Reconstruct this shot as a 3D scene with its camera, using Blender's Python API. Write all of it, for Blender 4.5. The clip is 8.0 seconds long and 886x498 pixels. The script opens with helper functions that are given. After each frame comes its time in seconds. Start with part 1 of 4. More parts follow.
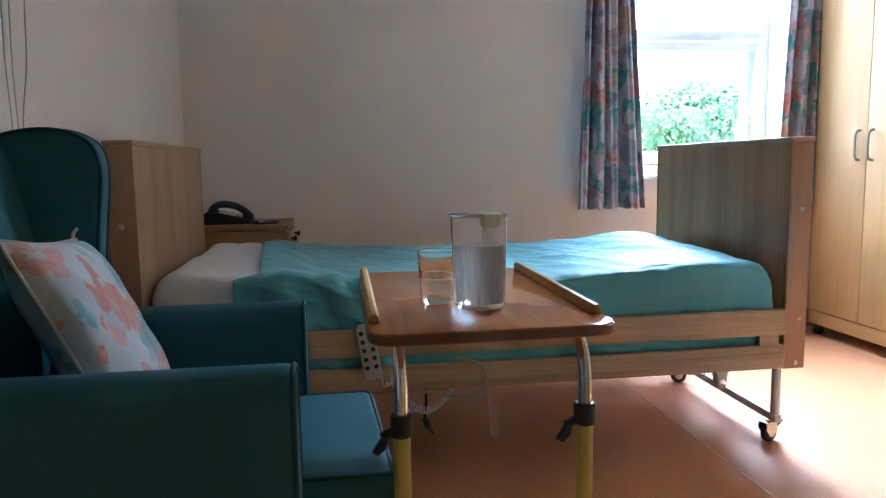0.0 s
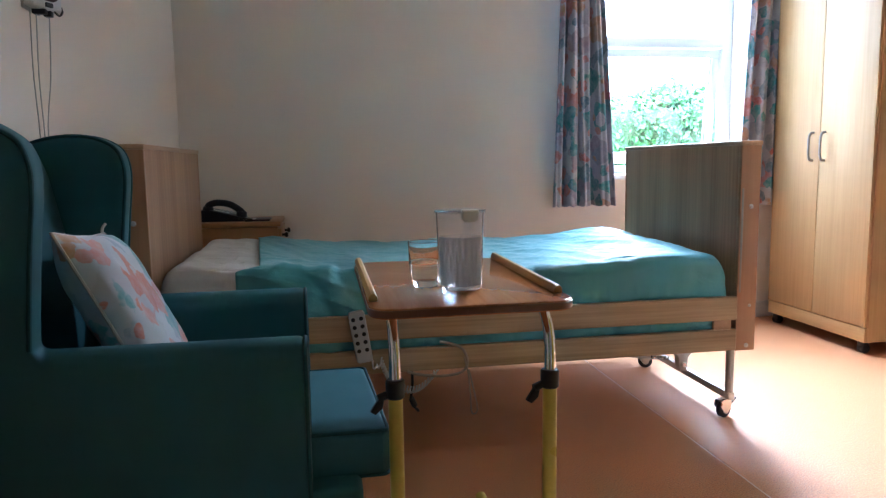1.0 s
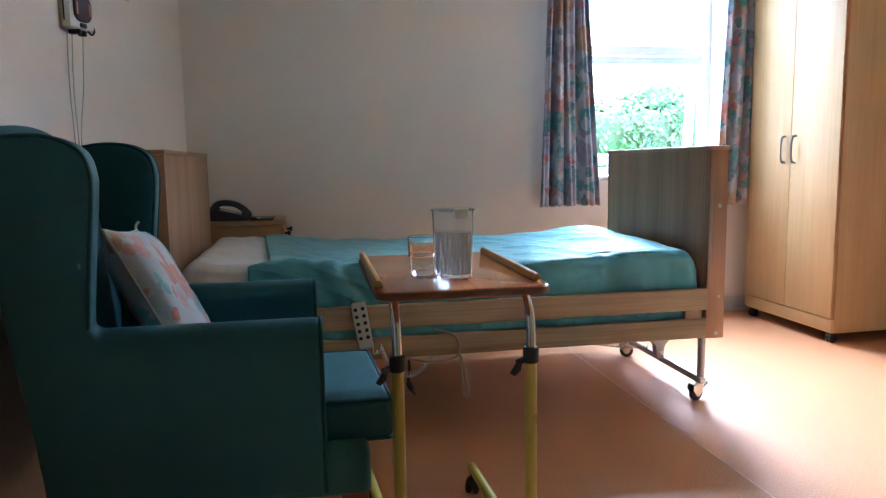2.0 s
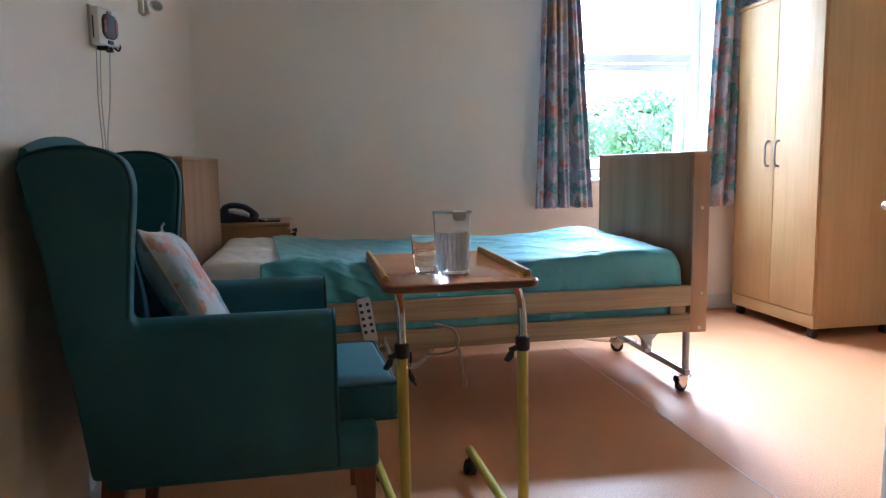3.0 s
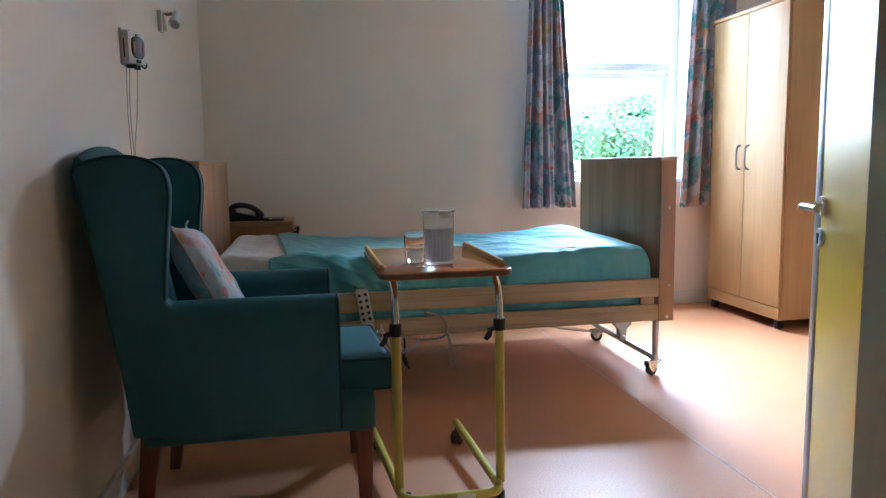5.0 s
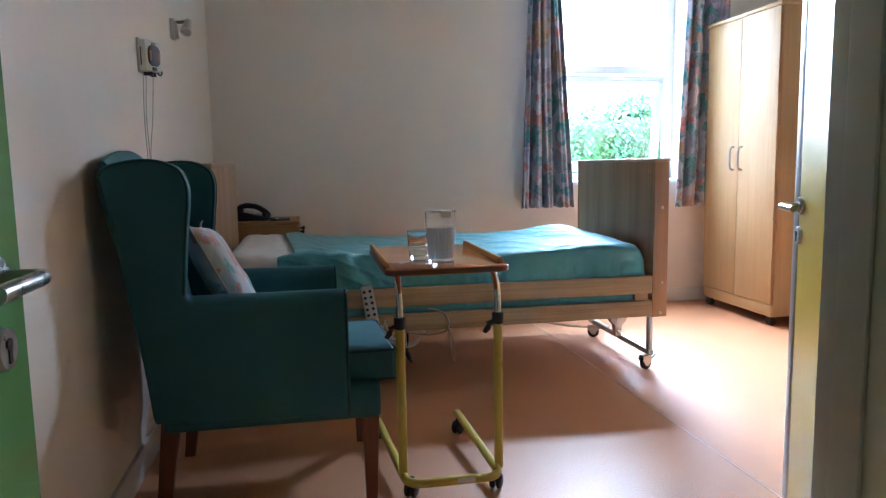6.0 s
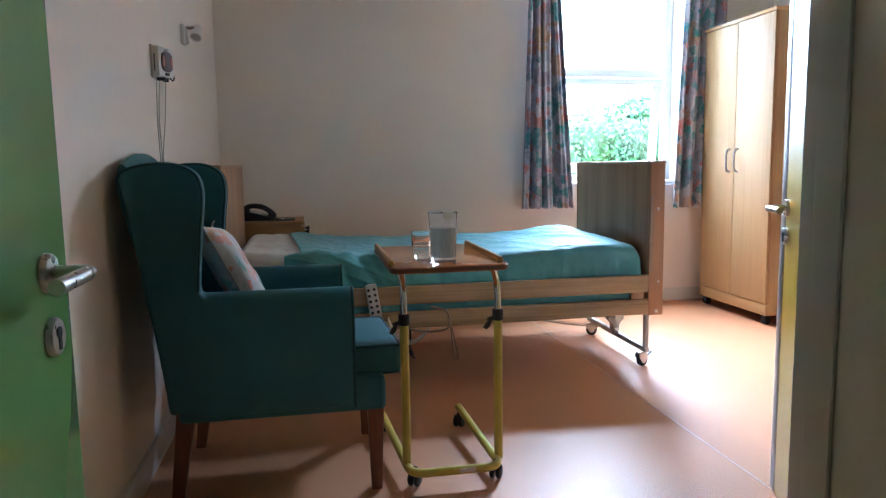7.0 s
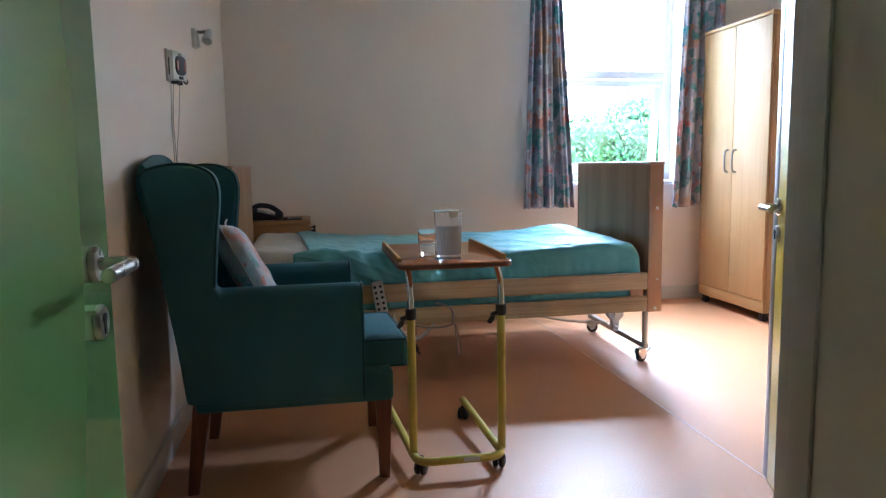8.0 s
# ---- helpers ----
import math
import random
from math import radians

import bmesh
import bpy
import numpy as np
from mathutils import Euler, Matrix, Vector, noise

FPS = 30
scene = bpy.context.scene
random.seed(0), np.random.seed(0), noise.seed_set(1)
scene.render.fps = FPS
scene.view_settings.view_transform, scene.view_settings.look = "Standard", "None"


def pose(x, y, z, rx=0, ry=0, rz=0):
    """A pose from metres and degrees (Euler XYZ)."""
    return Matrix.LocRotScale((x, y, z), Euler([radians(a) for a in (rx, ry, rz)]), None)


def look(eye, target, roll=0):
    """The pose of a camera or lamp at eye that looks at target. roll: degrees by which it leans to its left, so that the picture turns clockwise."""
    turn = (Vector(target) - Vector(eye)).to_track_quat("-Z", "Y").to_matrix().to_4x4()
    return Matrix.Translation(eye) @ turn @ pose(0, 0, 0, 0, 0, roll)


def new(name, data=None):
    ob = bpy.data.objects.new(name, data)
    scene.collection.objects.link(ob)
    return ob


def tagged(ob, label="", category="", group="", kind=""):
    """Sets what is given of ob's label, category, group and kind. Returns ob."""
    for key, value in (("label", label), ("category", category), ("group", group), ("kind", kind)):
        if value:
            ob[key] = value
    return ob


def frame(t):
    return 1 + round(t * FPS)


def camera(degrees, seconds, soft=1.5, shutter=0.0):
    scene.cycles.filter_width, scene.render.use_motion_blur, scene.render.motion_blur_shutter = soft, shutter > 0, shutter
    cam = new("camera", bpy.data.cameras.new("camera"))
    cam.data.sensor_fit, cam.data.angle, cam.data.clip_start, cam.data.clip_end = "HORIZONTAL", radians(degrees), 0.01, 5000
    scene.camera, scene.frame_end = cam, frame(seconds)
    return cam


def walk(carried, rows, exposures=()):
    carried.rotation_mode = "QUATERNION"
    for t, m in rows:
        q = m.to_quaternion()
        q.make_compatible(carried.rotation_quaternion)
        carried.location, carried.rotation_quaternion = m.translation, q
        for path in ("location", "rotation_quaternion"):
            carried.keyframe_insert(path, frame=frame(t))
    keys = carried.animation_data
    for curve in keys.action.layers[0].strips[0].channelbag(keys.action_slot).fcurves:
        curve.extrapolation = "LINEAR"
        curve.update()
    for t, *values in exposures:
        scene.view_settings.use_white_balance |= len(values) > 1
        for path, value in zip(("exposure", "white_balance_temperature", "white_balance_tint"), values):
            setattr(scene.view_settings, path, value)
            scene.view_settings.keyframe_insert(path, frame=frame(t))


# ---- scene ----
cam = camera(64.7, 8.0, 1.3)
PATH = [
    (0, (0.06, -0.152, 0.982), (0.34, 1.814, 0.744), -0.9),
    (0.5, (0.037, -0.253, 0.987), (0.348, 1.707, 0.746), -0.9),
    (1, (0.018, -0.362, 0.993), (0.352, 1.595, 0.749), -0.9),
    (1.5, (-0.005, -0.472, 0.996), (0.341, 1.483, 0.751), -0.9),
    (2.8, (-0.053, -0.719, 1.019), (0.307, 1.233, 0.778), -1.0),
    (3, (-0.061, -0.747, 1.019), (0.299, 1.206, 0.779), -1.0),
    (3.5, (-0.071, -0.808, 1.027), (0.291, 1.144, 0.787), -0.9),
    (4, (-0.077, -0.883, 1.036), (0.289, 1.069, 0.794), -0.9),
    (4.5, (-0.08, -0.966, 1.036), (0.29, 0.985, 0.795), -0.9),
    (6, (-0.112, -1.166, 1.046), (0.253, 0.786, 0.805), -1.0),
    (6.5, (-0.12, -1.213, 1.052), (0.242, 0.74, 0.811), -0.9),
    (7, (-0.134, -1.259, 1.056), (0.228, 0.693, 0.815), -0.9),
    (7.5, (-0.149, -1.298, 1.054), (0.211, 0.654, 0.813), -0.9),
    (8, (-0.164, -1.346, 1.057), (0.194, 0.607, 0.817), -0.9),
]
walk(cam, [(t, look(eye, target, roll)) for t, eye, target, roll in PATH], [(0.0, 3.68, 4820, 8), (8.0, 3.68, 4820, 8)])


# ---- light ----
world = bpy.data.worlds.new("overcast_sky")
scene.world = world
world.use_nodes = True
wn = world.node_tree.nodes
sky = wn.new("ShaderNodeTexSky")
sky.sky_type = "NISHITA"
sky.sun_disc = False
sky.sun_elevation, sky.sun_rotation = radians(42), radians(16)
sky.dust_density = 4.0
soft_white = wn.new("ShaderNodeMix")
soft_white.data_type = "RGBA"
soft_white.inputs[0].default_value = 0.6
soft_white.inputs[7].default_value = (8.2, 8.2, 8.1, 1)
world.node_tree.links.new(sky.outputs[0], soft_white.inputs[6])
world.node_tree.links.new(soft_white.outputs[2], wn["Background"].inputs[0])
wn["Background"].inputs[1].default_value = 0.32
sun = new("sun", bpy.data.lights.new("sun", "SUN"))
sun.data.energy, sun.data.angle, sun.data.color = 1.5, radians(58), (0.94, 0.97, 1.0)
sun.matrix_world = look((3.7, 9.6, 6.6), (1.7, 2.4, 0))
# stands in for the sky's light in the upper part of the window opening
daylight = new("window_daylight", bpy.data.lights.new("window_daylight", "AREA"))
daylight.data.shape, daylight.data.size, daylight.data.size_y = "RECTANGLE", 0.84, 0.16
daylight.data.energy, daylight.data.color = 3.0, (0.84, 0.94, 1.0)
daylight.data.spread = radians(86)
daylight.matrix_world = look((1.93, 3.845, 2.365), (1.48, 1.62, 0.0))


# ---- materials ----
class Nodes:
    """A small wrapper to wire a node material."""

    def __init__(self, name, rough=0.5, metal=0.0, **values):
        self.m = bpy.data.materials.new(name)
        self.m.use_nodes = True
        self.t = self.m.node_tree
        self.b = self.t.nodes["Principled BSDF"]
        self.b.inputs["Roughness"].default_value = rough
        self.b.inputs["Metallic"].default_value = metal
        for key, value in values.items():
            self.b.inputs[key.replace("_", " ")].default_value = value
        self.co = self.n("ShaderNodeTexCoord").outputs["Object"]

    def n(self, kind, **settings):
        node = self.t.nodes.new(kind)
        for key, value in settings.items():
            node.inputs[key.replace("_", " ")].default_value = value
        return node

    def link(self, a, b):
        self.t.links.new(a, b)

    def stretch(self, scale, turn=(0, 0, 0)):
        mp = self.n("ShaderNodeMapping", Scale=scale, Rotation=turn)
        self.link(self.co, mp.inputs[0])
        return mp.outputs[0]

    def noise(self, scale, detail=4, rough=0.55, vec=None, distortion=0.0):
        nz = self.n("ShaderNodeTexNoise", Scale=scale, Detail=detail, Roughness=rough, Distortion=distortion)
        self.link(vec or self.co, nz.inputs[0])
        return nz.outputs[0]

    def ramp(self, fac, stops, step=False):
        r = self.n("ShaderNodeValToRGB")
        if step:
            r.color_ramp.interpolation = "CONSTANT"
        e = r.color_ramp.elements
        while len(e) < len(stops):
            e.new(0.5)
        for k, (at, c) in enumerate(stops):
            e[k].position = at
            e[k].color = (*c, 1) if len(c) == 3 else c
        self.link(fac, r.inputs[0])
        return r.outputs[0]

    def mix(self, fac, a, b, blend="MIX"):
        x = self.n("ShaderNodeMix")
        x.data_type, x.blend_type = "RGBA", blend
        for sock, v in ((x.inputs[0], fac), (x.inputs[6], a), (x.inputs[7], b)):
            if isinstance(v, (float, int)):
                sock.default_value = v
            elif isinstance(v, tuple):
                sock.default_value = (*v, 1)
            else:
                self.link(v, sock)
        return x.outputs[2]

    def color(self, c):
        self.link(c, self.b.inputs["Base Color"])

    def bump(self, fac, strength=0.2, distance=0.002):
        bp = self.n("ShaderNodeBump", Strength=strength, Distance=distance)
        self.link(fac, bp.inputs["Height"])
        self.link(bp.outputs[0], self.b.inputs["Normal"])

    def rough(self, fac, lo, hi):
        r = self.n("ShaderNodeMapRange")
        r.inputs[3].default_value, r.inputs[4].default_value = lo, hi
        self.link(fac, r.inputs[0])
        self.link(r.outputs[0], self.b.inputs["Roughness"])


def scaled(c, k):
    return tuple(min(1.0, v * k) for v in c)


def paint(name, c, rough=0.6, fine=900, bump=0.06, vary=0.06, **values):
    """Painted or moulded surface: faint blotches at two scales and a fine relief."""
    k = Nodes(name, rough, **values)
    big, small = k.noise(3.0, 3), k.noise(60, 4)
    k.color(k.mix(small, k.mix(big, scaled(c, 1 - vary), scaled(c, 1 + vary)), c))
    k.rough(big, rough * 0.88, min(1, rough * 1.12))
    if bump:
        k.bump(k.noise(fine, 3), bump, 0.001)
    return k.m


def wood(name, dark, light, axis=2, rough=0.45, fine=90.0, bands=0.35):
    """Straight-grained veneer; axis is the way of the grain."""
    k = Nodes(name, rough)
    s1, s2 = [fine] * 3, [9.0] * 3
    s1[axis], s2[axis] = 2.2, 0.5
    grain = k.noise(1.0, 5, 0.6, k.stretch(s1), 0.3)
    broad = k.noise(1.0, 3, 0.5, k.stretch(s2), 0.8)
    both = k.mix(bands, grain, broad)
    k.color(k.ramp(both, [(0.32, dark), (0.5, tuple((a + b) / 2 for a, b in zip(dark, light))), (0.68, light)]))
    k.rough(grain, rough * 0.85, rough * 1.2)
    k.bump(grain, 0.08, 0.0008)
    return k.m


def plain(name, c, rough=0.5, metal=0.0, **values):
    k = Nodes(name, rough, metal, **values)
    nz = k.noise(45, 4)
    k.color(k.mix(nz, scaled(c, 0.9), scaled(c, 1.1)))
    k.rough(nz, rough * 0.8, min(1, rough * 1.25))
    return k.m


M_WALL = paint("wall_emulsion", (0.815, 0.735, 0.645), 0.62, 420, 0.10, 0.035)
# the wall's cream, darkened so that the lobby's shade is in the colour
M_WALL_SHADED = paint("shaded_wall_emulsion", (0.60, 0.565, 0.46), 0.62, 420, 0.10, 0.035)
M_CEIL = paint("ceiling_white", (0.88, 0.87, 0.84), 0.8)
M_GLOSS_WHITE = paint("white_gloss_trim", (0.70, 0.68, 0.63), 0.3, 200, 0.05)
M_FRAME = paint("grey_white_frame_paint", (0.50, 0.51, 0.46), 0.35, 200, 0.05)
M_STRIP = paint("grey_edge_paint", (0.38, 0.39, 0.39), 0.35, 200, 0.03)
M_PVC = paint("white_pvc", (0.60, 0.62, 0.64), 0.3, 200, 0.02, 0.02)
M_GREEN = paint("green_door_gloss", (0.20, 0.39, 0.12), 0.16, 14, 0.16, 0.05, Specular_IOR_Level=0.8)
M_YELLOW = paint("yellow_door_gloss", (0.52, 0.365, 0.012), 0.34, 60, 0.04, 0.05, Specular_IOR_Level=0.25)


def floor_material():
    k = Nodes("speckled_terracotta_vinyl", 0.5, Specular_IOR_Level=0.55, Coat_Weight=0.04, Coat_Roughness=0.2)
    speck = k.noise(230, 2, 0.5)
    blot = k.noise(75, 3, 0.6)
    big = k.noise(1.4, 3)
    base = k.mix(big, (0.62, 0.265, 0.104), (0.67, 0.30, 0.126))
    base = k.mix(k.ramp(speck, [(0.37, (1, 1, 1)), (0.43, (0, 0, 0))]), base, (0.33, 0.135, 0.07))
    base = k.mix(k.ramp(speck, [(0.58, (0, 0, 0)), (0.63, (1, 1, 1))]), base, (0.72, 0.44, 0.25))
    base = k.mix(k.ramp(blot, [(0.45, (0, 0, 0)), (0.75, (0.4, 0.4, 0.4))]), base, (0.60, 0.325, 0.165))
    k.color(base)
    k.rough(k.noise(5, 4), 0.43, 0.52)
    k.bump(k.noise(320, 3), 0.05, 0.0008)
    return k.m


def floral(name, ground, tints, cell=7.5, cover=0.48, rough=0.85, axes=(1, 1, 1), weave=1200, wash=0.5):
    """Watercolour blooms and leaves scattered over a pale cloth."""
    k = Nodes(name, rough, Sheen_Weight=0.25)
    vec = k.stretch(axes)
    wob = k.n("ShaderNodeTexNoise", Scale=cell * 1.6, Detail=3)
    k.link(vec, wob.inputs[0])
    add = k.n("ShaderNodeVectorMath")
    add.operation = "MULTIPLY_ADD"
    k.link(wob.outputs["Color"], add.inputs[0])
    add.inputs[1].default_value = (0.09, 0.09, 0.09)
    k.link(vec, add.inputs[2])
    base = k.mix(k.noise(cell * 0.7, 3, 0.5, vec), ground, scaled(ground, 0.78))
    for layer, (scale, stops) in enumerate(((cell, tints), (cell * 1.75, tints[::-1]))):
        shift = k.n("ShaderNodeVectorMath")
        k.link(add.outputs[0], shift.inputs[0])
        shift.inputs[1].default_value = (layer * 3.7, layer * 1.9, layer * 2.3)
        v = k.n("ShaderNodeTexVoronoi", Scale=scale, Randomness=1.0)
        k.link(shift.outputs[0], v.inputs[0])
        sep = k.n("ShaderNodeSeparateColor")
        k.link(v.outputs["Color"], sep.inputs[0])
        n = len(stops)
        tint = k.ramp(sep.outputs[0], [(j / n, c) for j, c in enumerate(stops)], True)
        tone = k.noise(scale * 3.5, 4, 0.6, vec)
        tint = k.mix(k.ramp(tone, [(0.35, (0, 0, 0)), (0.65, (wash,) * 3)]), tint, ground)
        size = cover * (1.0 if layer == 0 else 0.75)
        inside = k.ramp(v.outputs["Distance"], [(size * 0.92, (0.94,) * 3), (size, (0, 0, 0))])
        base = k.mix(inside, base, tint)
    k.color(base)
    k.bump(k.noise(weave, 2), 0.12, 0.0008)
    return k.m


M_FLOOR = floor_material()
M_CURTAIN = floral("floral_curtain_cloth", (0.50, 0.52, 0.61), [(0.015, 0.22, 0.25), (0.46, 0.18, 0.14), (0.24, 0.28, 0.38), (0.02, 0.26, 0.29), (0.42, 0.25, 0.13), (0.36, 0.38, 0.50), (0.30, 0.25, 0.35), (0.02, 0.20, 0.25), (0.10, 0.19, 0.28), (0.46, 0.13, 0.11), (0.50, 0.52, 0.61)], 7.0, 0.60, wash=0.42)
M_PILLOW = floral("floral_cushion_cloth", (0.50, 0.53, 0.56), [(0.52, 0.15, 0.07), (0.50, 0.53, 0.56), (0.46, 0.22, 0.08), (0.13, 0.32, 0.34), (0.58, 0.25, 0.20), (0.30, 0.36, 0.42), (0.50, 0.53, 0.56), (0.54, 0.20, 0.14)], 9.0, 0.58, wash=0.35)
M_OAK_V = wood("grey_oak_veneer_upright", (0.29, 0.155, 0.082), (0.53, 0.325, 0.186), 2, bands=0.5)
M_OAK_H = wood("grey_oak_veneer_along", (0.27, 0.18, 0.085), (0.53, 0.38, 0.215), 0, bands=0.45)
M_OAK_EDGE = wood("light_oak_lipping", (0.34, 0.18, 0.085), (0.41, 0.225, 0.115), 2, 0.4, 60)
M_OAK_CAP = wood("light_oak_cap", (0.38, 0.235, 0.125), (0.47, 0.30, 0.175), 1, 0.4, 60)
M_BEECH_V = wood("beech_veneer_upright", (0.41, 0.255, 0.098), (0.505, 0.335, 0.15), 2, 0.55, 70)
M_BEECH_H = wood("beech_veneer_across", (0.42, 0.255, 0.094), (0.52, 0.34, 0.145), 1, 0.55, 70)
M_BEECH_D = wood("beech_edge", (0.38, 0.20, 0.08), (0.46, 0.26, 0.11), 2, 0.4, 60)
M_CAB = wood("brown_beech_cabinet", (0.36, 0.19, 0.075), (0.46, 0.26, 0.11), 0, 0.4, 60)
M_TABLE = wood("cherry_laminate", (0.36, 0.115, 0.030), (0.50, 0.19, 0.058), 1, 0.07, 55)
M_TABLE_EDGE = wood("dark_laminate_edge", (0.16, 0.06, 0.025), (0.22, 0.09, 0.04), 0, 0.35, 60)
M_RIDGE = wood("yellow_beech_ridge", (0.52, 0.27, 0.055), (0.62, 0.34, 0.085), 1, 0.35, 60)
M_LEG = wood("mahogany_stain", (0.13, 0.035, 0.016), (0.22, 0.065, 0.03), 2, 0.35, 60)
M_TUBE_Y = paint("yellow_enamel", (0.62, 0.50, 0.085), 0.28, 200, 0.03)
M_CHROME = plain("chrome", (0.72, 0.72, 0.72), 0.16, 1.0)
M_STEEL = plain("brushed_steel", (0.55, 0.54, 0.52), 0.28, 1.0)
M_ALU = plain("dull_metal", (0.30, 0.275, 0.24), 0.42, 1.0)
M_BLACK = plain("black_plastic", (0.015, 0.015, 0.017), 0.45)
M_NAVY = plain("dark_navy_plastic", (0.012, 0.014, 0.028), 0.35)
M_RUBBER = plain("grey_rubber", (0.06, 0.06, 0.062), 0.7)
M_WHITE_METAL = paint("white_powder_coat", (0.62, 0.61, 0.59), 0.35, 200, 0.03)
M_WHITE_PLASTIC = paint("white_plastic", (0.70, 0.69, 0.66), 0.4, 200, 0.02, 0.03)
M_CREAM = paint("cream_plastic", (0.66, 0.61, 0.50), 0.4, 200, 0.02, 0.03)
M_CORD = plain("fawn_cable", (0.34, 0.28, 0.22), 0.5)
M_GREY_PLASTIC = paint("light_grey_plastic", (0.50, 0.50, 0.48), 0.45, 200, 0.02, 0.03)
# dark tone that puts the shade under the bed into the metal's colour
M_SHADOW = plain("bedframe_shaded_metal", (0.10, 0.10, 0.10), 0.5)
M_PALE_CABLE = plain("pale_cable", (0.45, 0.45, 0.44), 0.5)
M_RED = plain("amber_plastic", (0.55, 0.16, 0.08), 0.3)
M_SCREEN = plain("dark_display", (0.05, 0.022, 0.018), 0.4, Specular_IOR_Level=0.3)


def vinyl(name, c):
    k = Nodes(name, 0.55, Specular_IOR_Level=0.25)
    big, small = k.noise(4, 3), k.noise(300, 3)
    k.color(k.mix(big, scaled(c, 0.85), scaled(c, 1.15)))
    k.rough(k.noise(12, 4), 0.48, 0.62)
    k.bump(small, 0.12, 0.001)
    return k.m


M_VINYL = vinyl("teal_vinyl", (0.038, 0.128, 0.152))
M_PIPING = vinyl("dark_teal_piping", (0.014, 0.070, 0.080))


def cloth(name, c, rough=0.8, fine=900, crease=0.0):
    k = Nodes(name, rough, Sheen_Weight=0.2)
    k.color(k.mix(k.noise(6, 4), scaled(c, 0.92), scaled(c, 1.08)))
    hi = k.noise(fine, 2)
    if crease:
        folds = k.noise(1.0, 3, 0.5, k.stretch((9, 22, 9), (0, 0, 0.5)), 0.6)
        hi = k.mix(0.93, hi, folds)
    k.bump(hi, 0.5 if crease else 0.15, crease or 0.0008)
    return k.m


M_SHEET = cloth("teal_sheet", (0.115, 0.375, 0.425), 0.5, crease=0.012)
M_WHITE_SHEET = cloth("white_sheet", (0.68, 0.66, 0.63), 0.8, crease=0.012)
M_MATTRESS = cloth("mattress_cover", (0.10, 0.22, 0.27), 0.6)


def glass(name, tint=(1, 1, 1), rough=0.0, ior=1.45, clear=1.0):
    m = Nodes(name, rough, Transmission_Weight=clear, IOR=ior)
    m.b.inputs["Base Color"].default_value = (*tint, 1)
    return m.m


M_PANE = glass("window_glass")
M_CLEAR = glass("clear_jug_plastic", (0.97, 0.98, 1.0), 0.02, 1.16, 0.96)
M_TUMBLER = glass("tumbler_glass", (0.98, 0.99, 0.99), 0.0, 1.36)
# partly opaque white imitates the window light that clear water would gather
M_WATER = glass("water", (0.94, 0.97, 1.0), 0.09, 1.33, 0.66)


def leaf_material():
    k = Nodes("hedge_leaf", 0.5, Subsurface_Weight=0.0)
    gi = k.n("ShaderNodeNewGeometry").outputs["Random Per Island"]
    k.color(k.ramp(gi, [(0.0, (0.03, 0.10, 0.028)), (0.5, (0.05, 0.15, 0.04)), (1.0, (0.09, 0.22, 0.06))]))
    return k.m


M_LEAF = leaf_material()
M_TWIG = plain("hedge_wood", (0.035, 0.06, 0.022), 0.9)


def grass_material():
    k = Nodes("lawn", 0.9)
    k.color(k.mix(k.noise(2, 4), (0.05, 0.10, 0.025), (0.09, 0.14, 0.04)))
    k.bump(k.noise(60, 4), 0.6, 0.02)
    return k.m


M_LAWN = grass_material()


# ---- building blocks ----
def finish(ob, bm, material, smooth=True, angle=40):
    bmesh.ops.recalc_face_normals(bm, faces=bm.faces[:])
    if smooth:
        for f in bm.faces:
            f.smooth = True
        for e in bm.edges:
            if len(e.link_faces) == 2 and e.calc_face_angle(0) > radians(angle):
                e.smooth = False
    bm.to_mesh(ob.data)
    bm.free()
    if material:
        ob.data.materials.append(material)
    return ob


def solid(name, bm, material, label="", category="", kind="", group="", smooth=True):
    """A top-level mesh."""
    ob = new(name, bpy.data.meshes.new(name))
    finish(ob, bm, material, smooth)
    return tagged(ob, label, category, group, kind)


def thing(name, base, label, category, kind="", group=""):
    """A top-level Empty at its base, to carry parts."""
    ob = new(name)
    ob.location = base
    ob.empty_display_size = 0.1
    return tagged(ob, label, category, group, kind)


def part(name, bm, material, parent, label="", smooth=True):
    """One mesh under a thing or under a part; its vertices are in world places."""
    ob = new(name, bpy.data.meshes.new(name))
    finish(ob, bm, material, smooth)
    ob.parent = parent
    if parent.type == "EMPTY" or parent.parent is None:
        ob.matrix_parent_inverse = Matrix.Translation(-parent.location)
    if label:
        ob["label"] = label
    return ob


def box(x0, x1, y0, y1, z0, z1, bevel=0.0, seg=2, bm=None):
    bm = bm or bmesh.new()
    tmp = bmesh.new()
    bmesh.ops.create_cube(tmp, size=1, matrix=Matrix.LocRotScale(((x0 + x1) / 2, (y0 + y1) / 2, (z0 + z1) / 2), None, (x1 - x0, y1 - y0, z1 - z0)))
    if bevel:
        bmesh.ops.bevel(tmp, geom=tmp.edges[:], offset=bevel, segments=seg, profile=0.5, affect="EDGES", clamp_overlap=True)
    return merge(bm, tmp)


def merge(bm, tmp, m=None):
    if m is not None:
        bmesh.ops.transform(tmp, matrix=m, verts=tmp.verts[:])
    me = bpy.data.meshes.new("tmp")
    tmp.to_mesh(me)
    tmp.free()
    bm.from_mesh(me)
    bpy.data.meshes.remove(me)
    return bm


def moved(bm, m):
    bmesh.ops.transform(bm, matrix=m, verts=bm.verts[:])
    return bm


